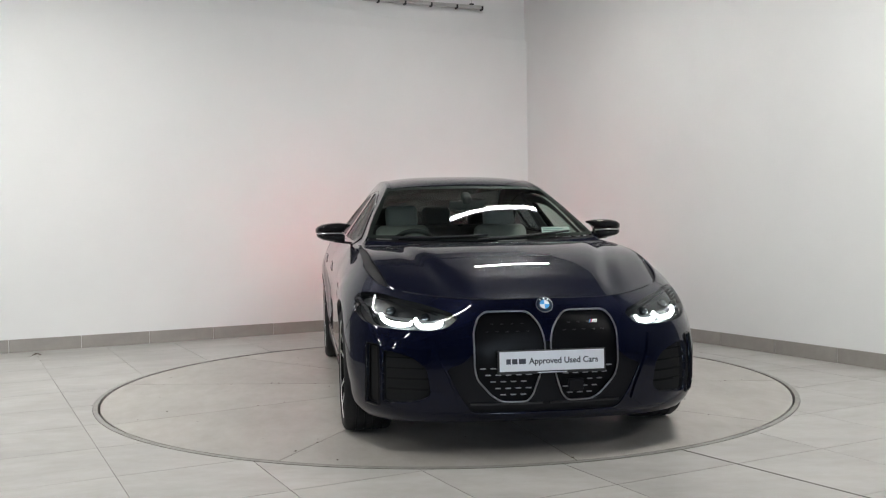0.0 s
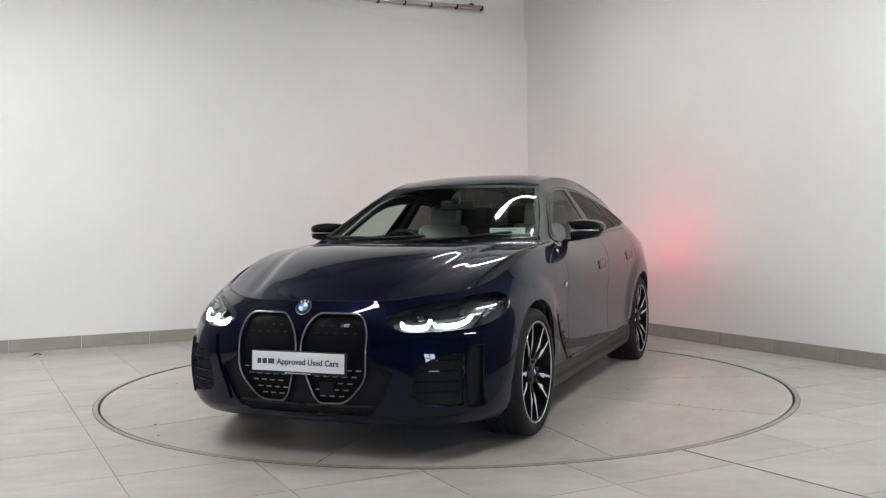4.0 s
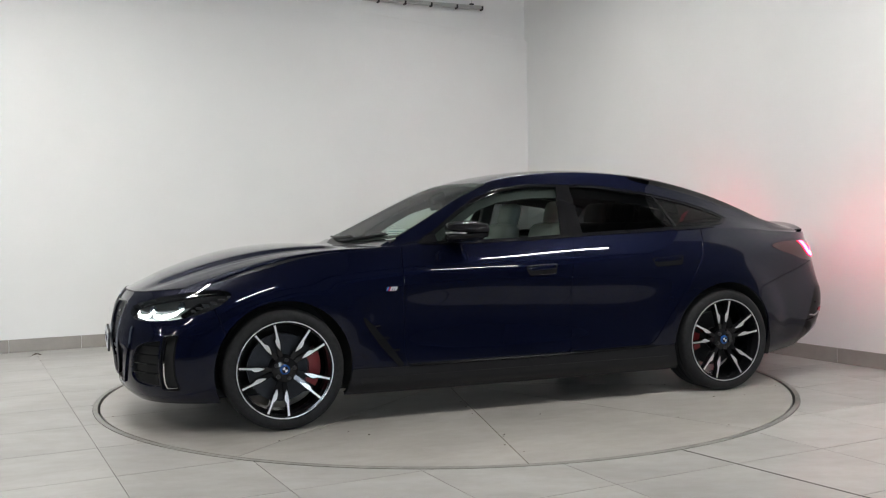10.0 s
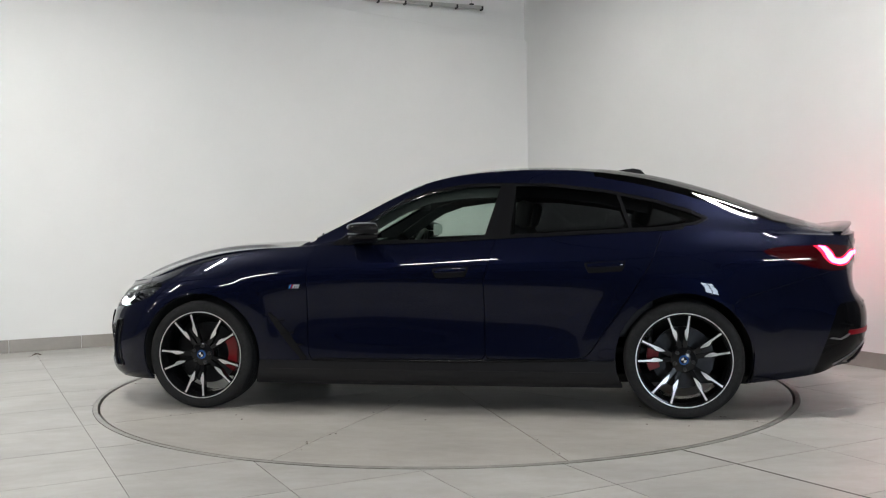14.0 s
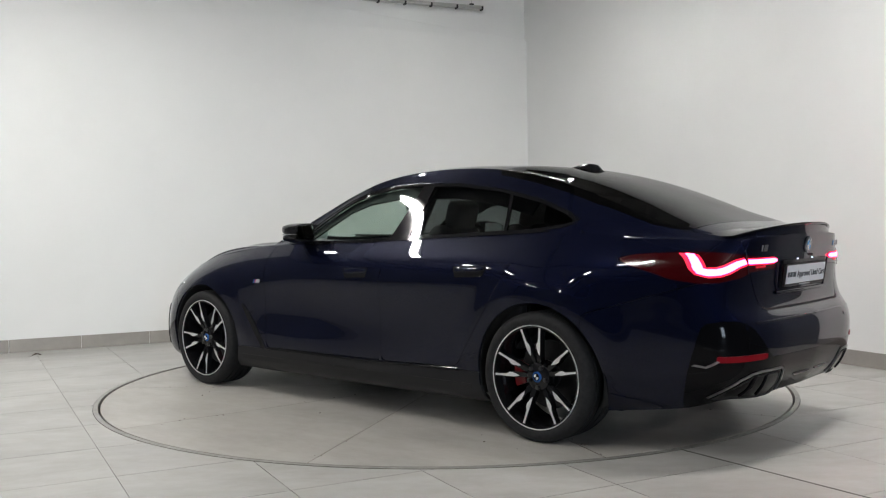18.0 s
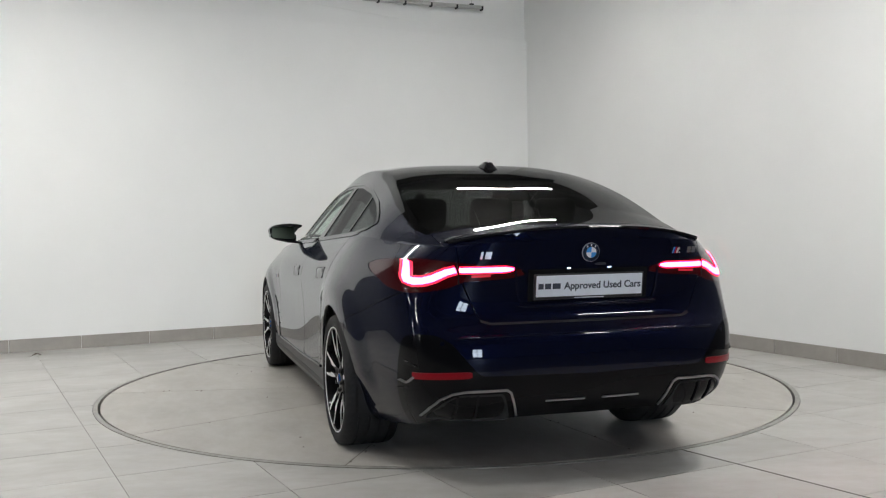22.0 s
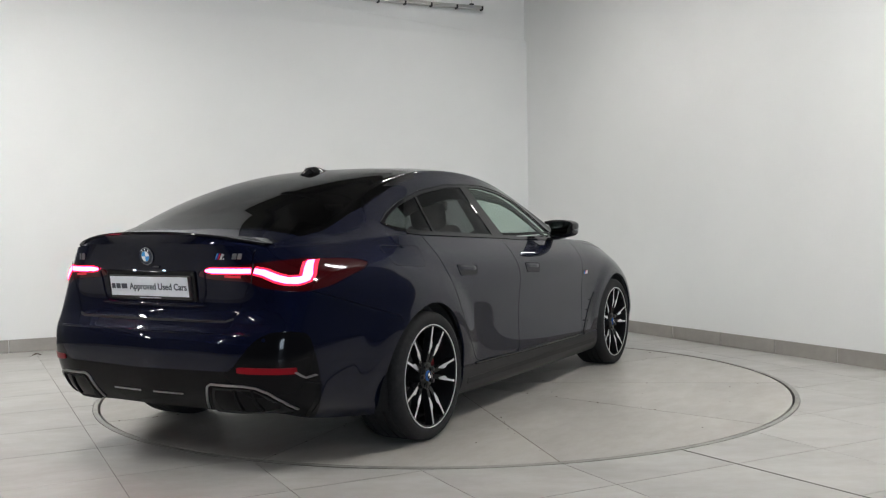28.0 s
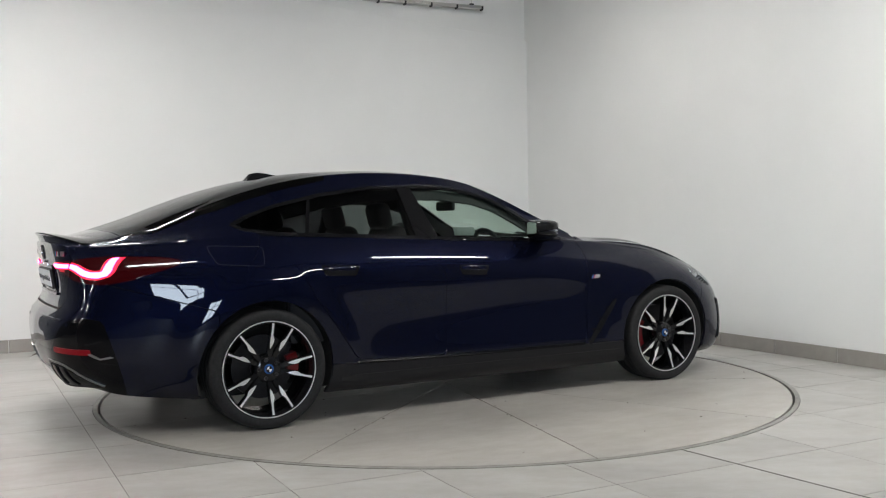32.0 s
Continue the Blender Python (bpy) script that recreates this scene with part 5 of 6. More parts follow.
def headlights():
    for s in (1, -1):
        h = skin_part("headlight", head_skin, M_LENS, CAR, "clear narrow headlamp with two lit hooks", side=s, depth=.002)
        skin_part("housing", head_skin, M_HLBODY, h, "dark lamp housing", side=s, lift=-.045, depth=.001)
        wall = bmesh.new()
        a = [wall.verts.new(p) for p in path_on(dense(HEAD_POLY, .015, True), on_front, -.002, s)]
        b = [wall.verts.new(p) for p in path_on(dense(HEAD_POLY, .015, True), on_front, -.047, s)]
        for i in range(len(a)):
            wall.faces.new((a[i], a[(i + 1) % len(a)], b[(i + 1) % len(a)], b[i]))
        part("lamp_reveal", wall, M_GLOSSBLK, h)
        hooks = ([(.484, .645), (.497, .624), (.530, .617), (.585, .617), (.602, .630), (.605, .654)],
                 [(.622, .640), (.634, .624), (.680, .622), (.720, .626), (.752, .640), (.764, .668)])
        for pts in hooks:
            q = dense(pts, .006)
            part("daytime_light", light_steps(q, [.009 + .014 * math.sin(math.pi * i / (len(q) - 1)) ** .5 for i in range(len(q))], s), M_DRL, h, "white lit light hook")
        for y, z, r in ((.560, .672, .021), (.715, .698, .023)):
            p, n = on_front(y, z)
            pr = part("projector", lathe_bm([(.0, .018), (r * .5, .015), (r * .85, .006), (r, -.01), (r * 1.08, -.01), (r * 1.1, .002), (r * 1.15, -.012)], 28), M_HLLENS, h, "round projector lens", smooth=50)
            pr.matrix_basis = facing(side_of(p - n * .034, s), (.95, .3 * s, 0)) @ Matrix.Rotation(math.pi / 2, 4, "X")
        # bezel that hides the outer hook from the side
        q = dense([(.783, .634), (.790, .655), (.797, .678), (.802, .700)], .01)
        part("lamp_bezel", ribbon_bm(q, [.007] * len(q), on_front, -.004, s, .040), M_GLOSSBLK, h)
        # ribbed chrome steps at the outer end
        for k in range(6):
            y, z = .800 + .010 * k, .668 + .014 * k
            p, n = on_front(y, z)
            part("lamp_fin", box_bm(.034, .005, .02, .001, 1), M_GREYCHROME, h, m=side_pose(p - n * .02, n, s))
        # satin shelf between the two hooks and the projectors
        q = dense([(.47, .660), (.54, .650), (.62, .662), (.70, .668), (.79, .686)], .02)
        part("lamp_shelf", ribbon_bm(q, [.007] * len(q), on_front, -.024, s, .014), M_GREYCHROME, h, "satin grey shelf")
        q = dense([(.50, .678), (.60, .712), (.72, .740), (.80, .752)], .02)
        part("lamp_brow", ribbon_bm(q, [.006] * len(q), on_front, -.010, s, .006), M_GLOSSBLK, h)


# ---------------------------------------------------------------- rear of the car
M_TAILDIM = glow("tail_light_dim_glow", (1.0, 0.01, 0.04), 0.5)


def rear_end():
    for s in (1, -1):
        t = skin_part("tail_light", tail_skin, M_REDBODY, CAR, "slim dark red tail lamp, lit in a hook", side=s, lift=.001, depth=.02)
        q = dense([(.742, .946), (.750, .915), (.757, .885), (.756, .868), (.738, .861), (.705, .862), (.67, .873), (.62, .898), (.584, .908)], .008)
        w = [float(np.interp(i / (len(q) - 1), [0, .2, .36, .5, .75, 1], [.014, .022, .030, .026, .025, .022])) for i in range(len(q))]
        part("light_hook", ribbon_bm(q, w, on_rear, .0075, s, .002), M_TAIL, t, "bright red lit hook")
        # wider ribbons below glow red as the halo round hook and bar
        part("hook_halo", ribbon_bm(q, [k + .018 for k in w], on_rear, .005, s, .002), M_TAILHALO, t, "red halo round the lit strip")
        q = dense([(.571, .907), (.46, .908), (.345, .909)], .012)
        part("light_bar", ribbon_bm(q, [.020] * (len(q) - 3) + [.018, .014, .008], on_rear, .0075, s, .002), M_TAIL, t, "bright red lit bar")
        part("bar_halo", ribbon_bm(q, [.033] * (len(q) - 3) + [.030, .024, .016], on_rear, .005, s, .002), M_TAILHALO, t, "red halo round the lit strip")
        q = dense([(.525, .881), (.48, .882), (.445, .884)], .012)
        part("lower_bar", ribbon_bm(q, [.010] * len(q), on_rear, .0030, s, .002), M_TAILDIM, t, "dim red lit bar")
        # seam between the fixed lamp and the part on the boot lid
        q = dense([(.578, .940), (.577, .90), (.575, .85)], .012)
        part("lamp_seam", ribbon_bm(q, [.004] * len(q), on_rear, .0085, s, .003), M_LINER, t)
        # reflector, low in the bumper
        q = dense([(.762, .472), (.70, .474), (.63, .477), (.548, .480)], .015)
        part("reflector", ribbon_bm(q, [.028] * (len(q) - 1) + [.02], on_rear, .004, s, .006), M_REFLECTOR, BUMPER_R, "red reflector strip")
        # stepped air slot behind the reflector: upper fin, bent bright trim and lower fin
        q = dense([(.752, .512), (.772, .518), (.788, .528)], .008)
        part("slot_fin", ribbon_bm(q, [.009] * len(q), on_rear, .006, s, .010), M_TRIMGLOSS, DIFF, "gloss black slot fin")
        q = dense([(.757, .466), (.775, .436), (.793, .444)], .006)
        part("slot_trim", ribbon_bm(q, [.007] * len(q), on_rear, .007, s, .010), M_GREYCHROME, DIFF, "satin grey slot trim")
        q = dense([(.770, .418), (.782, .410), (.792, .404)], .006)
        part("slot_fin", ribbon_bm(q, [.007] * len(q), on_rear, .006, s, .010), M_TRIMGLOSS, DIFF, "gloss black slot fin")
        # grey metal frames in the diffuser
        fr = [(.708, .287), (.690, .335), (.662, .375), (.620, .400), (.57, .409), (.402, .411), (.380, .398), (.337, .290)]
        q = dense(fr, .015)
        part("outlet_frame", ribbon_bm(q, [.009] * len(q), on_rear, .006, s, .012), M_GREYCHROME, DIFF, "satin grey outlet frame")
        hole = rounded([(.695, .275), (.655, .36), (.60, .395), (.41, .397), (.365, .275)], .02)
        bm = bmesh.new()
        rows = path_on(dense(hole, .03, True), on_rear, .003, s)
        bm.faces.new([bm.verts.new(p) for p in rows])
        bmesh.ops.triangulate(bm, faces=bm.faces[:])
        part("outlet_panel", bm, M_LINER, DIFF, "black outlet panel")
        for y in (.60, .52):
            q = [(y, z) for z in np.arange(.29, .40, .02)]
            part("outlet_fin", ribbon_bm(q, [.010] * len(q), on_rear, .008, s, .01), M_GLOSSBLK, DIFF)
    part("diffuser_bar", ribbon_bm([(y, .352) for y in np.arange(.04, .25, .03)], [.006] * 7, on_rear, .004, 1, .006), M_GREYCHROME, DIFF)
    part("diffuser_bar", ribbon_bm([(y, .352) for y in np.arange(.04, .25, .03)], [.006] * 7, on_rear, .004, -1, .006), M_GREYCHROME, DIFF)
    # plate in its recess, badge, model marks
    p, n = on_rear(0, .83)
    rec = part("plate_recess", box_bm(.56, .140, .010, .004, 2), M_GLOSSBLK, BOOT, "gloss black plate recess", m=facing(Vector((p.x + .003, 0, .836)), n))
    shape = [(.335, .900), (.325, .80), (.295, .745), (-.295, .745), (-.325, .80), (-.335, .900)]
    loop = []
    for y, z in dense(shape, .03):
        c, nn = on_rear(abs(y), z)
        loop.append(side_of(c + nn * .001, 1 if y >= 0 else -1))
    part("recess_edge", tube_bm(loop, .005, 8), M_PAINT, BOOT, smooth=60)
    lip = [side_of(on_rear(abs(y), .752)[0] + Vector((-.004, 0, 0)), 1 if y >= 0 else -1) for y in np.linspace(-.325, .325, 27)]
    part("recess_lip", tube_bm(lip, .008, 10), M_PAINT, BOOT, smooth=60)
    number_plate(CAR, facing(Vector((p.x - .006, 0, .833)), n), "rear")
    for y in (.095, -.095):
        part("plate_light", box_bm(.018, .006, .005, .0015, 1), M_PLATELED, BOOT, "small lit plate lamp", m=facing(Vector((p.x - .008, y, .906)), (-1, 0, -.6)))
    q, n = on_rear(0, .973)
    roundel(CAR, facing(q + n * .001, n), .041)
    q, n = on_rear(.463, .968)
    lean = Matrix.Identity(4)
    lean[0][1] = .25
    for w, h, x in ((.010, .030, -.020), (.026, .030, .008)):
        part("model_mark", box_bm(w, h, .004, .001, 1, m=lean @ Matrix.Translation((x, 0, .002))), M_MARK, BOOT, "grey model mark", m=facing(q, n))
    q, n = on_rear(.468, .972)
    q2 = side_of(q, -1)
    n2 = side_of(n, -1)
    stripe_badge(CAR, facing(q2 + Vector((0, .022, 0)), n2), .030, "stripe badge in blue and red with silver mark")
    for k in range(2):
        part("model_mark", box_bm(.021, .026, .004, .001, 1, m=lean @ Matrix.Translation((.034 + .026 * k, 0, .002))), M_MARK, BOOT, "grey model mark", m=facing(q2, n2))
    # camera and catch under the lip
    part("boot_catch", box_bm(.15, .010, .008, .003, 1), M_BLACKP, BOOT, m=facing(Vector((p.x - .004, 0, .922)), n))
    # step of the bumper under the boot lid
    for s in (1, -1):
        q = dense([(.0, .669), (.25, .669), (.452, .669), (.492, .682)], .02)
        edge_q = dense([(.0, .636), (.30, .636), (.50, .634), (.60, .632)], .02)
        part("bumper_step", tube_bm(path_on(edge_q, on_rear, -.002, s), .006, 10), M_PAINT, BUMPER_R, smooth=60)
        part("boot_gap", ribbon_bm([(a, b + .013) for a, b in q], [.009] * len(q), on_rear, .0015, s, .002), M_LINER, BUMPER_R, "dark gap")
    # spoiler lip on the boot lid
    bm, rows, edge, low_rows = bmesh.new(), [], bmesh.new(), []
    for k in range(41):
        y = -.60 + 1.20 * k / 40
        e = abs(y) / .60
        x0 = -2.310 + .10 * e ** 2
        lip = 1 - e ** 6
        a, na = on_top(x0, y)
        b, nb = on_top(x0 - .05, y)
        c = Vector((-2.476 + .150 * e ** 2.2, y, 1.086 - .058 * e ** 2.4))
        a, b = side_of(a, 1 if y >= 0 else -1), side_of(b, 1 if y >= 0 else -1)
        b.z = max(b.z, 0) + .010 * lip
        d = c + Vector((.004, 0, -.013))
        f = c + Vector((.03, 0, -.014))
        rows.append([bm.verts.new(v) for v in (a, b, (b + c) / 2 + Vector((0, 0, .004 * lip)), c, c + Vector((-.002, 0, -.006)), d, f)])
        g, ng = on_rear(abs(y), 1.0)
        g = side_of(g, 1 if y >= 0 else -1)
        low_rows.append([edge.verts.new(v) for v in (d + Vector((.004, 0, .001)), d * .6 + g * .4 + Vector((.006, 0, 0)), d * .25 + g * .75 + Vector((.003, 0, 0)), g)])
    for r0, r1 in zip(rows, rows[1:]):
        for k in range(6):
            bm.faces.new((r0[k], r0[k + 1], r1[k + 1], r1[k]))
    for r0, r1 in zip(low_rows, low_rows[1:]):
        for k in range(3):
            edge.faces.new((r0[k], r0[k + 1], r1[k + 1], r1[k]))
    bmesh.ops.recalc_face_normals(edge, faces=edge.faces[:])
    part("boot_edge", edge, M_PAINT, BOOT, smooth=60)
    bmesh.ops.recalc_face_normals(bm, faces=bm.faces[:])
    part("spoiler", bm, M_GLOSSBLK, CAR, "gloss black boot lip spoiler", smooth=50)
    for y, z in ((.42, .60), (.66, .61)):
        for s in (1, -1):
            p, n = on_rear(y, z)
            part("parking_sensor", cyl_bm(.009, .004, 14), M_PAINT, BUMPER_R, m=side_pose(p, n, s))


M_DIFF = simple("black_diffuser_plastic", (0.004, 0.004, 0.005), 0.08, spec=0.13)
DIFF = skin_part("rear_diffuser", diffuser, M_DIFF, CAR, "gloss black rear diffuser", both=True)


# ---------------------------------------------------------------- sides
def handle(x0, x1, z, s, door):
    """Flush pull handle over a black plate that stands in for the shaded recess."""
    xm, w = (x0 + x1) / 2, x1 - x0
    p, n = on_side(xm, z)
    up = Vector((.05, 0, 1))
    m = side_pose(p, n, s, up)
    # plate with slanted ends, coloured black as the shade in the pocket
    out = rounded([(-w / 2 + .022, -.032), (w / 2 - .022, -.032), (w / 2, .026), (-w / 2, .026)], .014)
    part("handle_shade", prism_bm([tuple(q) for q in out], .006, Matrix.Translation((0, 0, -.0045))), M_GLOSSBLK, door, "black plate for the shaded handle recess", m=m)
    part("recess_lip", tube_bm([m @ Vector((q[0], q[1], .001)) for q in out], .0018, 6, True), M_GLOSSBLK, door, smooth=60)
    rows = []
    for y, z in ((-.004, -.004), (-.005, .002), (.002, .0055), (.014, .0055), (.0235, .001), (.024, -.004)):
        rows.append([m @ Vector((t * (w / 2 - .010 + .3 * y), y, z - .006 * t ** 6)) for t in np.linspace(-1, 1, 13)])
    bm = bmesh.new()
    grid = [[bm.verts.new(p) for p in r] for r in rows]
    for a, b in zip(grid, grid[1:]):
        for k in range(12):
            bm.faces.new((a[k], a[k + 1], b[k + 1], b[k]))
    bmesh.ops.recalc_face_normals(bm, faces=bm.faces[:])
    part("door_handle", bm, M_PAINT, door, "body coloured door handle", smooth=50)


def loft_bm(sections, close=True):
    """Joins rings of equal length into one closed skin."""
    bm = bmesh.new()
    rings = [[bm.verts.new(p) for p in ring] for ring in sections]
    for a, b in zip(rings, rings[1:]):
        for k in range(len(a)):
            bm.faces.new((a[k], a[(k + 1) % len(a)], b[(k + 1) % len(a)], b[k]))
    if close:
        bm.faces.new(rings[0])
        bm.faces.new(rings[-1])
    bmesh.ops.recalc_face_normals(bm, faces=bm.faces[:])
    return bm


def mirror_ring(y, x_back, x_front, z_low, z_high, n=28):
    """One upright section of the mirror: flat towards the driver, rounded towards the road."""
    out = []
    xm, zm, hz = x_back + .4 * (x_front - x_back), (z_low + z_high) / 2, (z_high - z_low) / 2
    for k in range(n):
        a = k * math.tau / n
        c, q = math.cos(a), math.sin(a)
        rx = (x_front - xm) if c > 0 else (xm - x_back)
        e = .8 if c > 0 else .35
        out.append(Vector((xm + math.copysign(abs(c) ** e, c) * rx, y, zm + math.copysign(abs(q) ** .6, q) * hz)))
    return out


def wing_mirror(s):
    """Door mirror: two-part shell with a dividing groove, a horn at the inner top, a flat arm at the foot and its glass."""
    lower = [mirror_ring(y, .300 - .25 * (y - .93), xf, zl, zh) for y, xf, zl, zh in (
        (.842, .452, 1.000, 1.042), (.850, .474, .994, 1.046), (.88, .488, .992, 1.050), (.93, .482, .996, 1.050), (.98, .458, 1.006, 1.049), (1.008, .420, 1.020, 1.048), (1.020, .380, 1.030, 1.046))]
    upper = [mirror_ring(y, .296 - .25 * (y - .93), xf, zl, zh) for y, xf, zl, zh in (
        (.800, .380, 1.094, 1.108), (.822, .420, 1.084, 1.112), (.846, .460, 1.056, 1.116), (.88, .490, 1.052, 1.119), (.93, .488, 1.052, 1.117), (.98, .464, 1.051, 1.110), (1.010, .425, 1.050, 1.098), (1.026, .375, 1.051, 1.082))]
    arm = loft_bm([mirror_ring(y, xb, xf, zl, zh, 20) for y, xb, xf, zl, zh in ((.765, .37, .50, .968, .990), (.81, .36, .48, .978, .996), (.86, .345, .465, .984, 1.004), (.91, .34, .45, .990, 1.006))])
    glass = bmesh.new()
    ring = rounded([(-.082, -.044), (.078, -.030), (.076, .046), (-.080, .050)], .02)
    for a, b in ring:
        glass.verts.new((.2905 - .25 * a, .935 + a, 1.054 + b))
    glass.faces.new(glass.verts[:])
    groove = tube_bm([(.40, .846, 1.047), (.468, .852, 1.048), (.484, .89, 1.0505), (.478, .935, 1.0505), (.452, .984, 1.0495), (.41, 1.010, 1.048)], .005, 6)
    flip = Matrix.Diagonal((1, s, 1, 1))
    main = None
    for name, b, mt, lab in (("door_mirror", loft_bm(upper), M_GLOSSBLK, "gloss black door mirror"), ("lower_shell", loft_bm(lower), M_GLOSSBLK, ""), ("mirror_arm", arm, M_GLOSSBLK, ""),
                             ("mirror_pane", glass, M_MIRROR, "mirror glass"), ("indicator_strip", groove, M_GREYCHROME, "")):
        b.transform(flip)
        if s < 0:
            bmesh.ops.reverse_faces(b, faces=b.faces[:])
        ob = part(name, b, mt, main or CAR, lab, smooth=50)
        main = main or ob


def sides():
    for s in (1, -1):
        g = SIDES[s]
        handle(-.228, -.012, .822, s, g["door_f"])
        handle(-1.118, -.885, .850, s, g["door_r"])
        wing_mirror(s)
        # breather behind the front wheel: three stepped black blades
        q = dense([(.985, .585), (.955, .545), (.905, .48), (.85, .41), (.79, .335), (.765, .305)], .02)
        w = [float(np.interp(i / (len(q) - 1), [0, .15, .6, 1], [.012, .034, .046, .030])) for i in range(len(q))]
        br = part("air_breather", ribbon_bm(q, w, on_side, .004, s, .010), M_GLOSSBLK, CAR, "gloss black breather trim behind the wheel")
        for x, z in ((.925, .535), (.870, .465), (.815, .395)):
            p, n = on_side(x, z)
            part("breather_blade", box_bm(.075, .008, .016, .002, 1), M_GLOSSBLK, br, m=side_pose(p, n, s, Vector((.1, 0, 1))))
        p, n = on_side(.818, .742)
        stripe_badge(CAR, side_pose(p, n, s), .026)
        # rounded bead round the side windows
        bead = path_on(dense(DLO, .03, True), lambda x, z: nearest_on(UPPER, (0, 2), (x, z), lambda V: V[:, 1] > .5), .001, s)
        part("window_bead", tube_bm(bead, .0034, 8, True), M_TRIMGLOSS, CAR, "gloss black window bead", smooth=60)
        # bright line of the window base and dark strip at the door foot
        q = [(x, float(np.interp(-x, [-.62, -.384, .119, .335, .594, .98, 1.319, 1.5], [.982, .981, .994, 1.006, 1.016, 1.032, 1.045, 1.06]))) for x in np.arange(.60, -1.50, -.06)]
        bm = ribbon_bm(q, [.009] * len(q), lambda x, z: nearest_on(UPPER, (0, 2), (x, z + .004), lambda V: V[:, 1] > .7), .004, s, .006)
        part("waist_strip", bm, M_TRIMGLOSS, CAR, "gloss black waist strip")
        q = [(x, .305 + max(0, -x - .2) * .02) for x in np.arange(.72, -.90, -.06)]
        part("door_foot_strip", tube_bm(path_on(q, on_side, .001, s), .0075, 10), M_GLOSSBLK, CAR, "gloss black strip along the door foot", smooth=60)
        # sill blade
        q = [(x, .235) for x in np.arange(1.0, -1.02, -.08)]
        part("sill_blade", ribbon_bm(q, [.030] * len(q), on_side, .003, s, .008), M_SILLGREY, CAR, "dark grey sill blade")
        # wheel arch lips
        for xc in (WB2, -WB2):
            arc = [(xc + (ARCH_R + .002) * math.cos(a), HUB_Z + (ARCH_R + .002) * math.sin(a)) for a in np.linspace(radians(-12), radians(192), 44)]
            loop = [p for p in path_on(arc, on_side, -.004, s)]
            part("arch_lip", tube_bm(loop, .004, 6), M_PAINT, g["wing"] if xc > 0 else g["quarter"], smooth=60)
    # charging flap seam on the right rear quarter
    out = dense(rounded([(-1.695, .903), (-1.440, .886), (-1.432, .992), (-1.735, 1.002)], .028), .02, True)
    part("charge_flap_seam", tube_bm(path_on(out, on_side, -.001, -1), .0022, 5, True), M_LINER, SIDES[-1]["quarter"], "dark flap seam")


M_SILLGREY = simple("dark_grey_sill_plastic", (0.016, 0.016, 0.017), 0.45, spec=0.2)


# ---------------------------------------------------------------- roof and glass trim
def top_details():
    # aerial fin
    bm, rows = bmesh.new(), []
    for k in range(13):
        t = k / 12
        x = -1.06 - .20 * t
        h = float(np.interp(t, [0, .25, .6, .85, 1], [.002, .018, .036, .034, .004]))
        w = float(np.interp(t, [0, .3, 1], [.02, .036, .040]))
        p, n = on_top(x, 0)
        rows.append([bm.verts.new(Vector((x, yy, p.z + zz))) for yy, zz in ((-w, -.004), (-w * .75, h * .35), (-w * .32, h), (w * .32, h), (w * .75, h * .35), (w, -.004))])
    for a, b in zip(rows, rows[1:]):
        for k in range(5):
            bm.faces.new((a[k], a[k + 1], b[k + 1], b[k]))
    bm.faces.new(rows[0])
    bm.faces.new(rows[-1])
    bmesh.ops.recalc_face_normals(bm, faces=bm.faces[:])
    part("aerial_fin", bm, M_GLOSSBLK, CAR, "gloss black aerial fin", smooth=50)
    # wipers resting on the cowl
    for y0, y1 in ((-.58, .02), (-.05, .56)):
        pts = []
        for k in range(9):
            y = y0 + (y1 - y0) * k / 8
            x = float(base_x(y, .03 + .05 * (k / 8)))
            p, n = on_top(x, y)
            pts.append((p.x, y, p.z + .012))
        w = part("wiper", tube_bm(pts, .007, 6), M_BLACKP, CAR, "black wiper", smooth=60)
        part("wiper_blade", tube_bm([(x - .012, y, z - .004) for x, y, z in pts], .005, 6), M_RUBBER, w, smooth=60)
    # dark band and camera pod at the top of the windscreen
    skin_part("screen_band", screen.split(lambda A: A[:, 0] - header_x(A[:, 1]) - .05)[0], M_CABINBAND, CAR, "black printed band", both=True, lift=-.004, depth=.001)
    skin_part("screen_band", screen.split(lambda A: -A[:, 0] + base_x(A[:, 1], .085))[0], M_CABINBAND, CAR, "black printed band", both=True, lift=-.004, depth=.001)
    skin_part("screen_band", screen.split(lambda A: screen_y(A[:, 0]) - .03 - A[:, 1])[0], M_CABINBAND, CAR, "black printed band", both=True, lift=-.004, depth=.001)
    skin_part("rear_window_band", rearwin.split(lambda A: -.035 - backlight(A))[0], M_CABINBAND, CAR, "black printed band", both=True, lift=-.004, depth=.001)
    # rear-view mirror
    part("rear_view_mirror", box_bm(.03, .24, .065, .014, 3, m=Matrix.Translation((.20, 0, 1.225))), M_CABIN, CAR, "dark rear-view mirror", smooth=50)
    part("mirror_stalk", box_bm(.11, .06, .06, .02, 3, m=Matrix.Translation((.20, 0, 1.272)) @ Matrix.Rotation(radians(25), 4, "Y")), M_CABIN, CAR)
    # paper sticker inside the windscreen, on the passenger side
    st = part("windscreen_sticker", box_bm(.215, .066, .002), M_STICKER, CAR, "pale paper sticker inside the windscreen", m=facing(Vector((.652, .502, 1.040)), (.90, .31, .3)))
    part("sticker_print", box_bm(.15, .007, .001, m=Matrix.Translation((-.02, .020, .0015))), M_STICKERTOP, st)
    for k in range(3):
        part("sticker_line", box_bm(.12 - .03 * k, .003, .001, m=Matrix.Translation((-.04 - .015 * k, .008 - .012 * k, .0015))), M_INK, st)


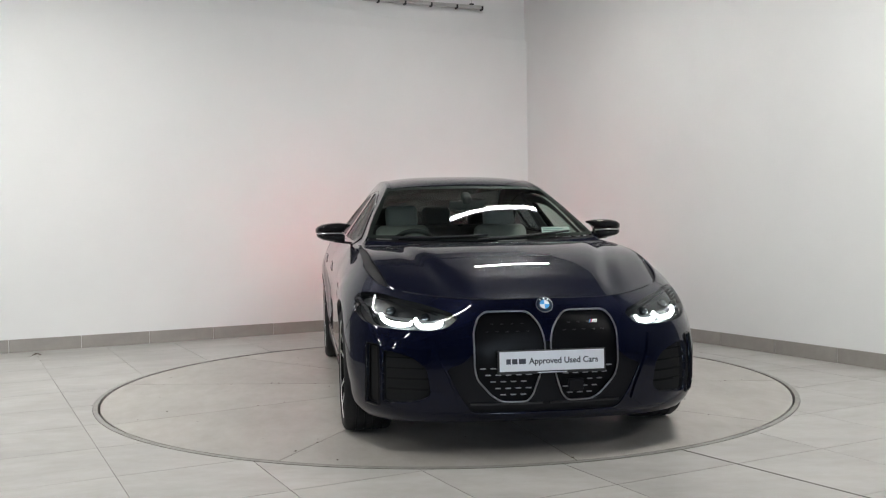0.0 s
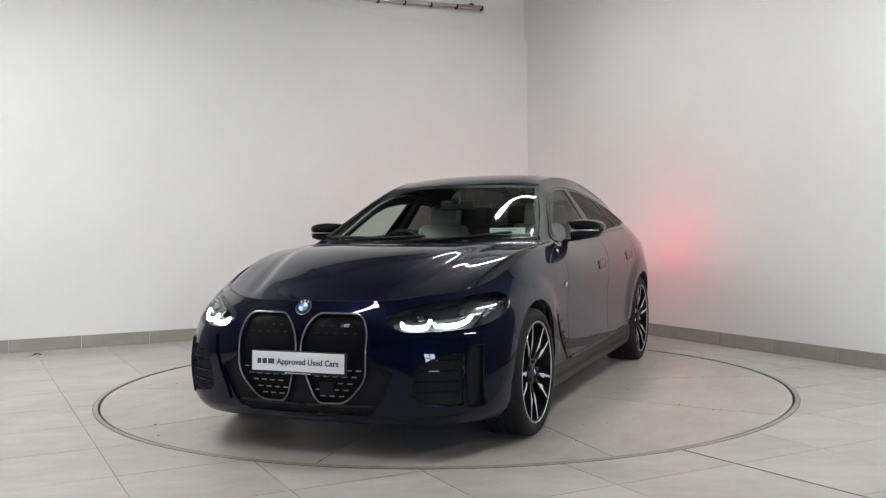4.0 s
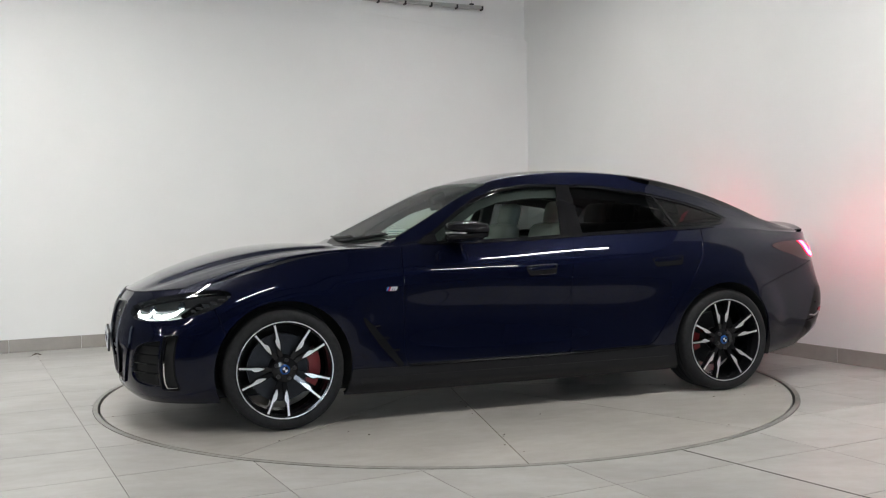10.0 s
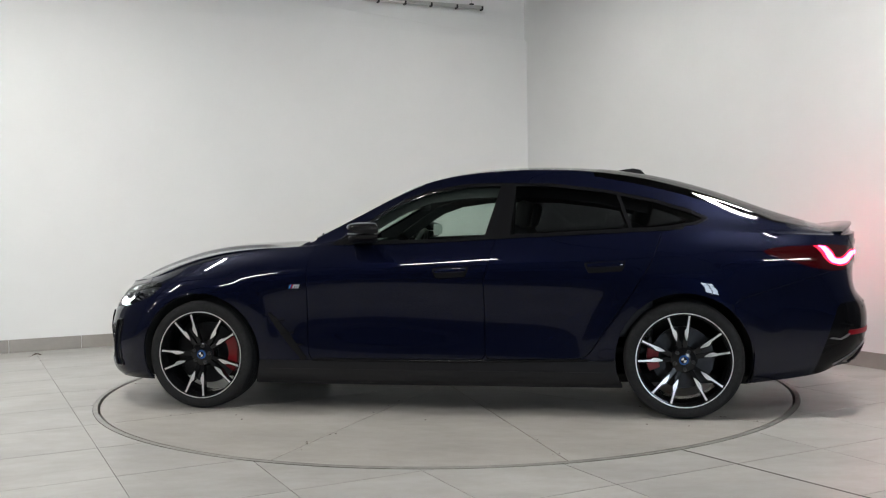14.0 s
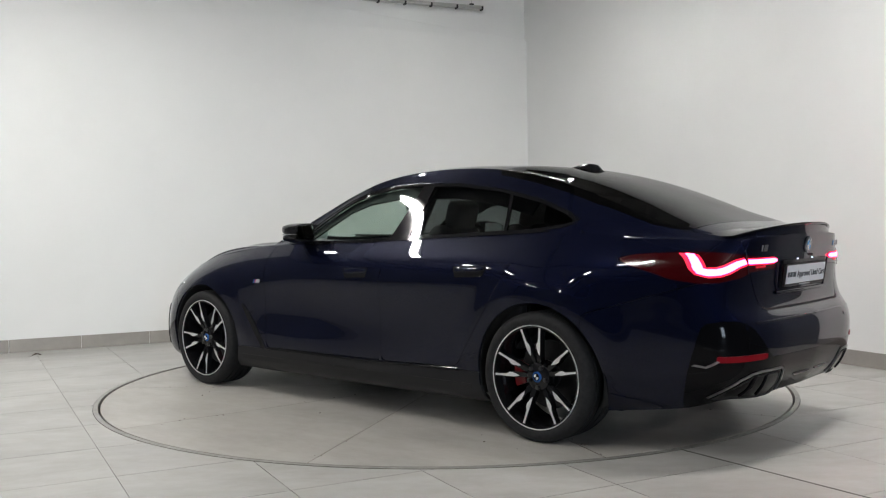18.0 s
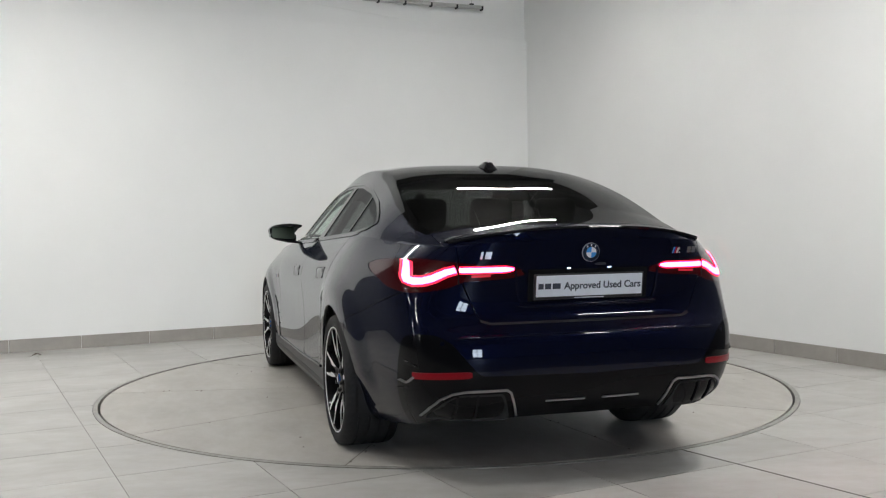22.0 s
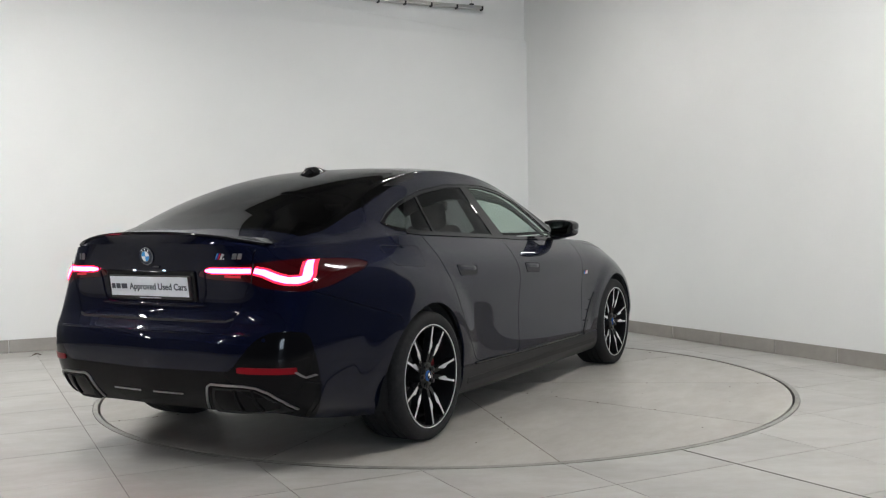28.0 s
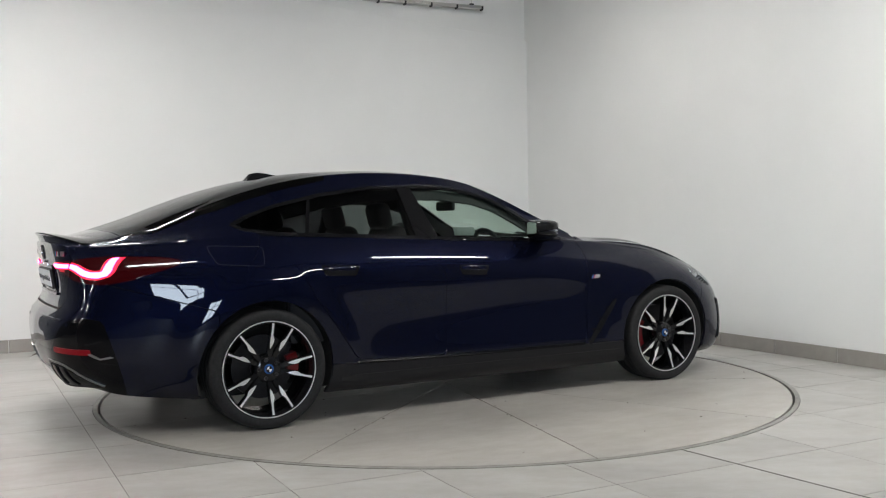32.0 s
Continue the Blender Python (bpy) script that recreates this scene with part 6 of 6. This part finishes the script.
M_CABINBAND = simple("black_glass_print", (0.004, 0.004, 0.005), 0.5)


# ---------------------------------------------------------------- cabin
def seat(x, y, rear=False):
    s = new("seat")
    s.parent = CAR
    s["label"] = "pale grey leather seat"
    s.matrix_basis = Matrix.Translation((x, y, 0))
    w = .46
    part("cushion", box_bm(.52, w, .16, .05, 4, m=Matrix.Translation((.12, 0, .56))), M_LEATHER, s, smooth=60)
    back = box_bm(.13, w - .06, .54, .06, 4, m=Matrix.Translation((-.24, 0, .835)) @ Matrix.Rotation(radians(-20), 4, "Y"))
    part("backrest", back, M_LEATHER if not rear else M_CABIN, s, smooth=60)
    part("headrest", box_bm(.09, .24, .17, .042, 4, m=Matrix.Translation((-.37, 0, 1.155)) @ Matrix.Rotation(radians(-14), 4, "Y")), M_LEATHER if not rear else M_CABIN, s, smooth=60)
    for q in (-.06, .06):
        part("headrest_post", cyl_bm(.007, .14, 8, m=Matrix.Translation((-.35, q, 1.09))), M_STEEL, s)


def cabin():
    for y in (.37, -.37):
        seat(-.13, y)
    for y in (.38, 0, -.38):
        seat(-.86, y, True)
    part("cabin_floor", box_bm(2.5, 1.5, .04, .01, m=Matrix.Translation((-.35, 0, .36))), M_CABIN, CAR, "dark cabin floor")
    part("dashboard", box_bm(.42, 1.42, .24, .06, 4, m=Matrix.Translation((.71, 0, .835))), M_CABIN, CAR, "dark dashboard", smooth=60)
    part("cluster_screen", box_bm(.02, .66, .11, .01, 2, m=Matrix.Translation((.52, -.18, .955)) @ Matrix.Rotation(radians(-8), 4, "Y")), M_CABINSCREEN, CAR, "curved dark display")
    # unseen panel added to keep tail light out of the cabin; shelf widened likewise
    part("boot_light_block", box_bm(.03, 1.46, .58, .01, m=Matrix.Translation((-1.25, 0, .69))), M_CABIN, CAR, "unseen dark panel that blocks tail light")
    part("parcel_shelf", box_bm(.72, 1.50, .03, .01, m=Matrix.Translation((-1.61, 0, .985))), M_CABIN, CAR, "dark parcel shelf")
    part("centre_console", box_bm(1.0, .22, .26, .05, 3, m=Matrix.Translation((.15, 0, .58))), M_CABIN, CAR, smooth=60)
    sw = part("steering_wheel", tube_bm([(0, .185 * math.cos(a), .185 * math.sin(a)) for a in np.linspace(0, math.tau, 36, endpoint=False)], .016, 8, True), M_CABIN, CAR, "dark steering wheel", smooth=60,
              m=Matrix.Translation((.35, -.37, .885)) @ Matrix.Rotation(radians(-22), 4, "Y"))
    part("wheel_boss", box_bm(.05, .16, .10, .03, 3), M_CABIN, sw, smooth=60)
    part("wheel_spoke", box_bm(.02, .35, .03, .008, 2), M_CABIN, sw)
    for s in (1, -1):
        part("door_card", box_bm(1.02, .06, .52, .02, 2, m=Matrix.Translation((.20, s * .775, .71))), M_CABIN, SIDES[s]["door_f"], "dark door lining")
        part("door_card", box_bm(.85, .06, .56, .02, 2, m=Matrix.Translation((-.84, s * .775, .72))), M_CABIN, SIDES[s]["door_r"], "dark door lining")
        rail = dense([(.50, 1.040), (.33, 1.150), (.20, 1.226), (.046, 1.276), (-.173, 1.302), (-.343, 1.305), (-.673, 1.296), (-1.003, 1.252), (-1.25, 1.195)], .06)
        part("roof_rail_trim", ribbon_bm(rail, [.062] * len(rail), lambda x, z: nearest_on(UPPER, (0, 2), (x, z), lambda V: V[:, 1] > .5), -.03, s, .012), M_CABIN, CAR, "dark roof rail lining")
        part("inner_pillar", box_bm(.09, .04, .40, .01, 2, m=Matrix.Translation((-.43, s * .640, 1.16)) @ Matrix.Rotation(radians(s * 33), 4, "X")), M_CABIN, CAR)


front_end()
headlights()
rear_end()
sides()
top_details()
cabin()


# ---------------------------------------------------------------- movement
def motions():
    walk(TABLE, [(t, table_pose(t)) for t in np.arange(0, 32.01, 0.5).tolist()])
    walk(CAR, [(t, car_pose(t)) for t in np.arange(0, 32.01, 0.5).tolist()])


motions()
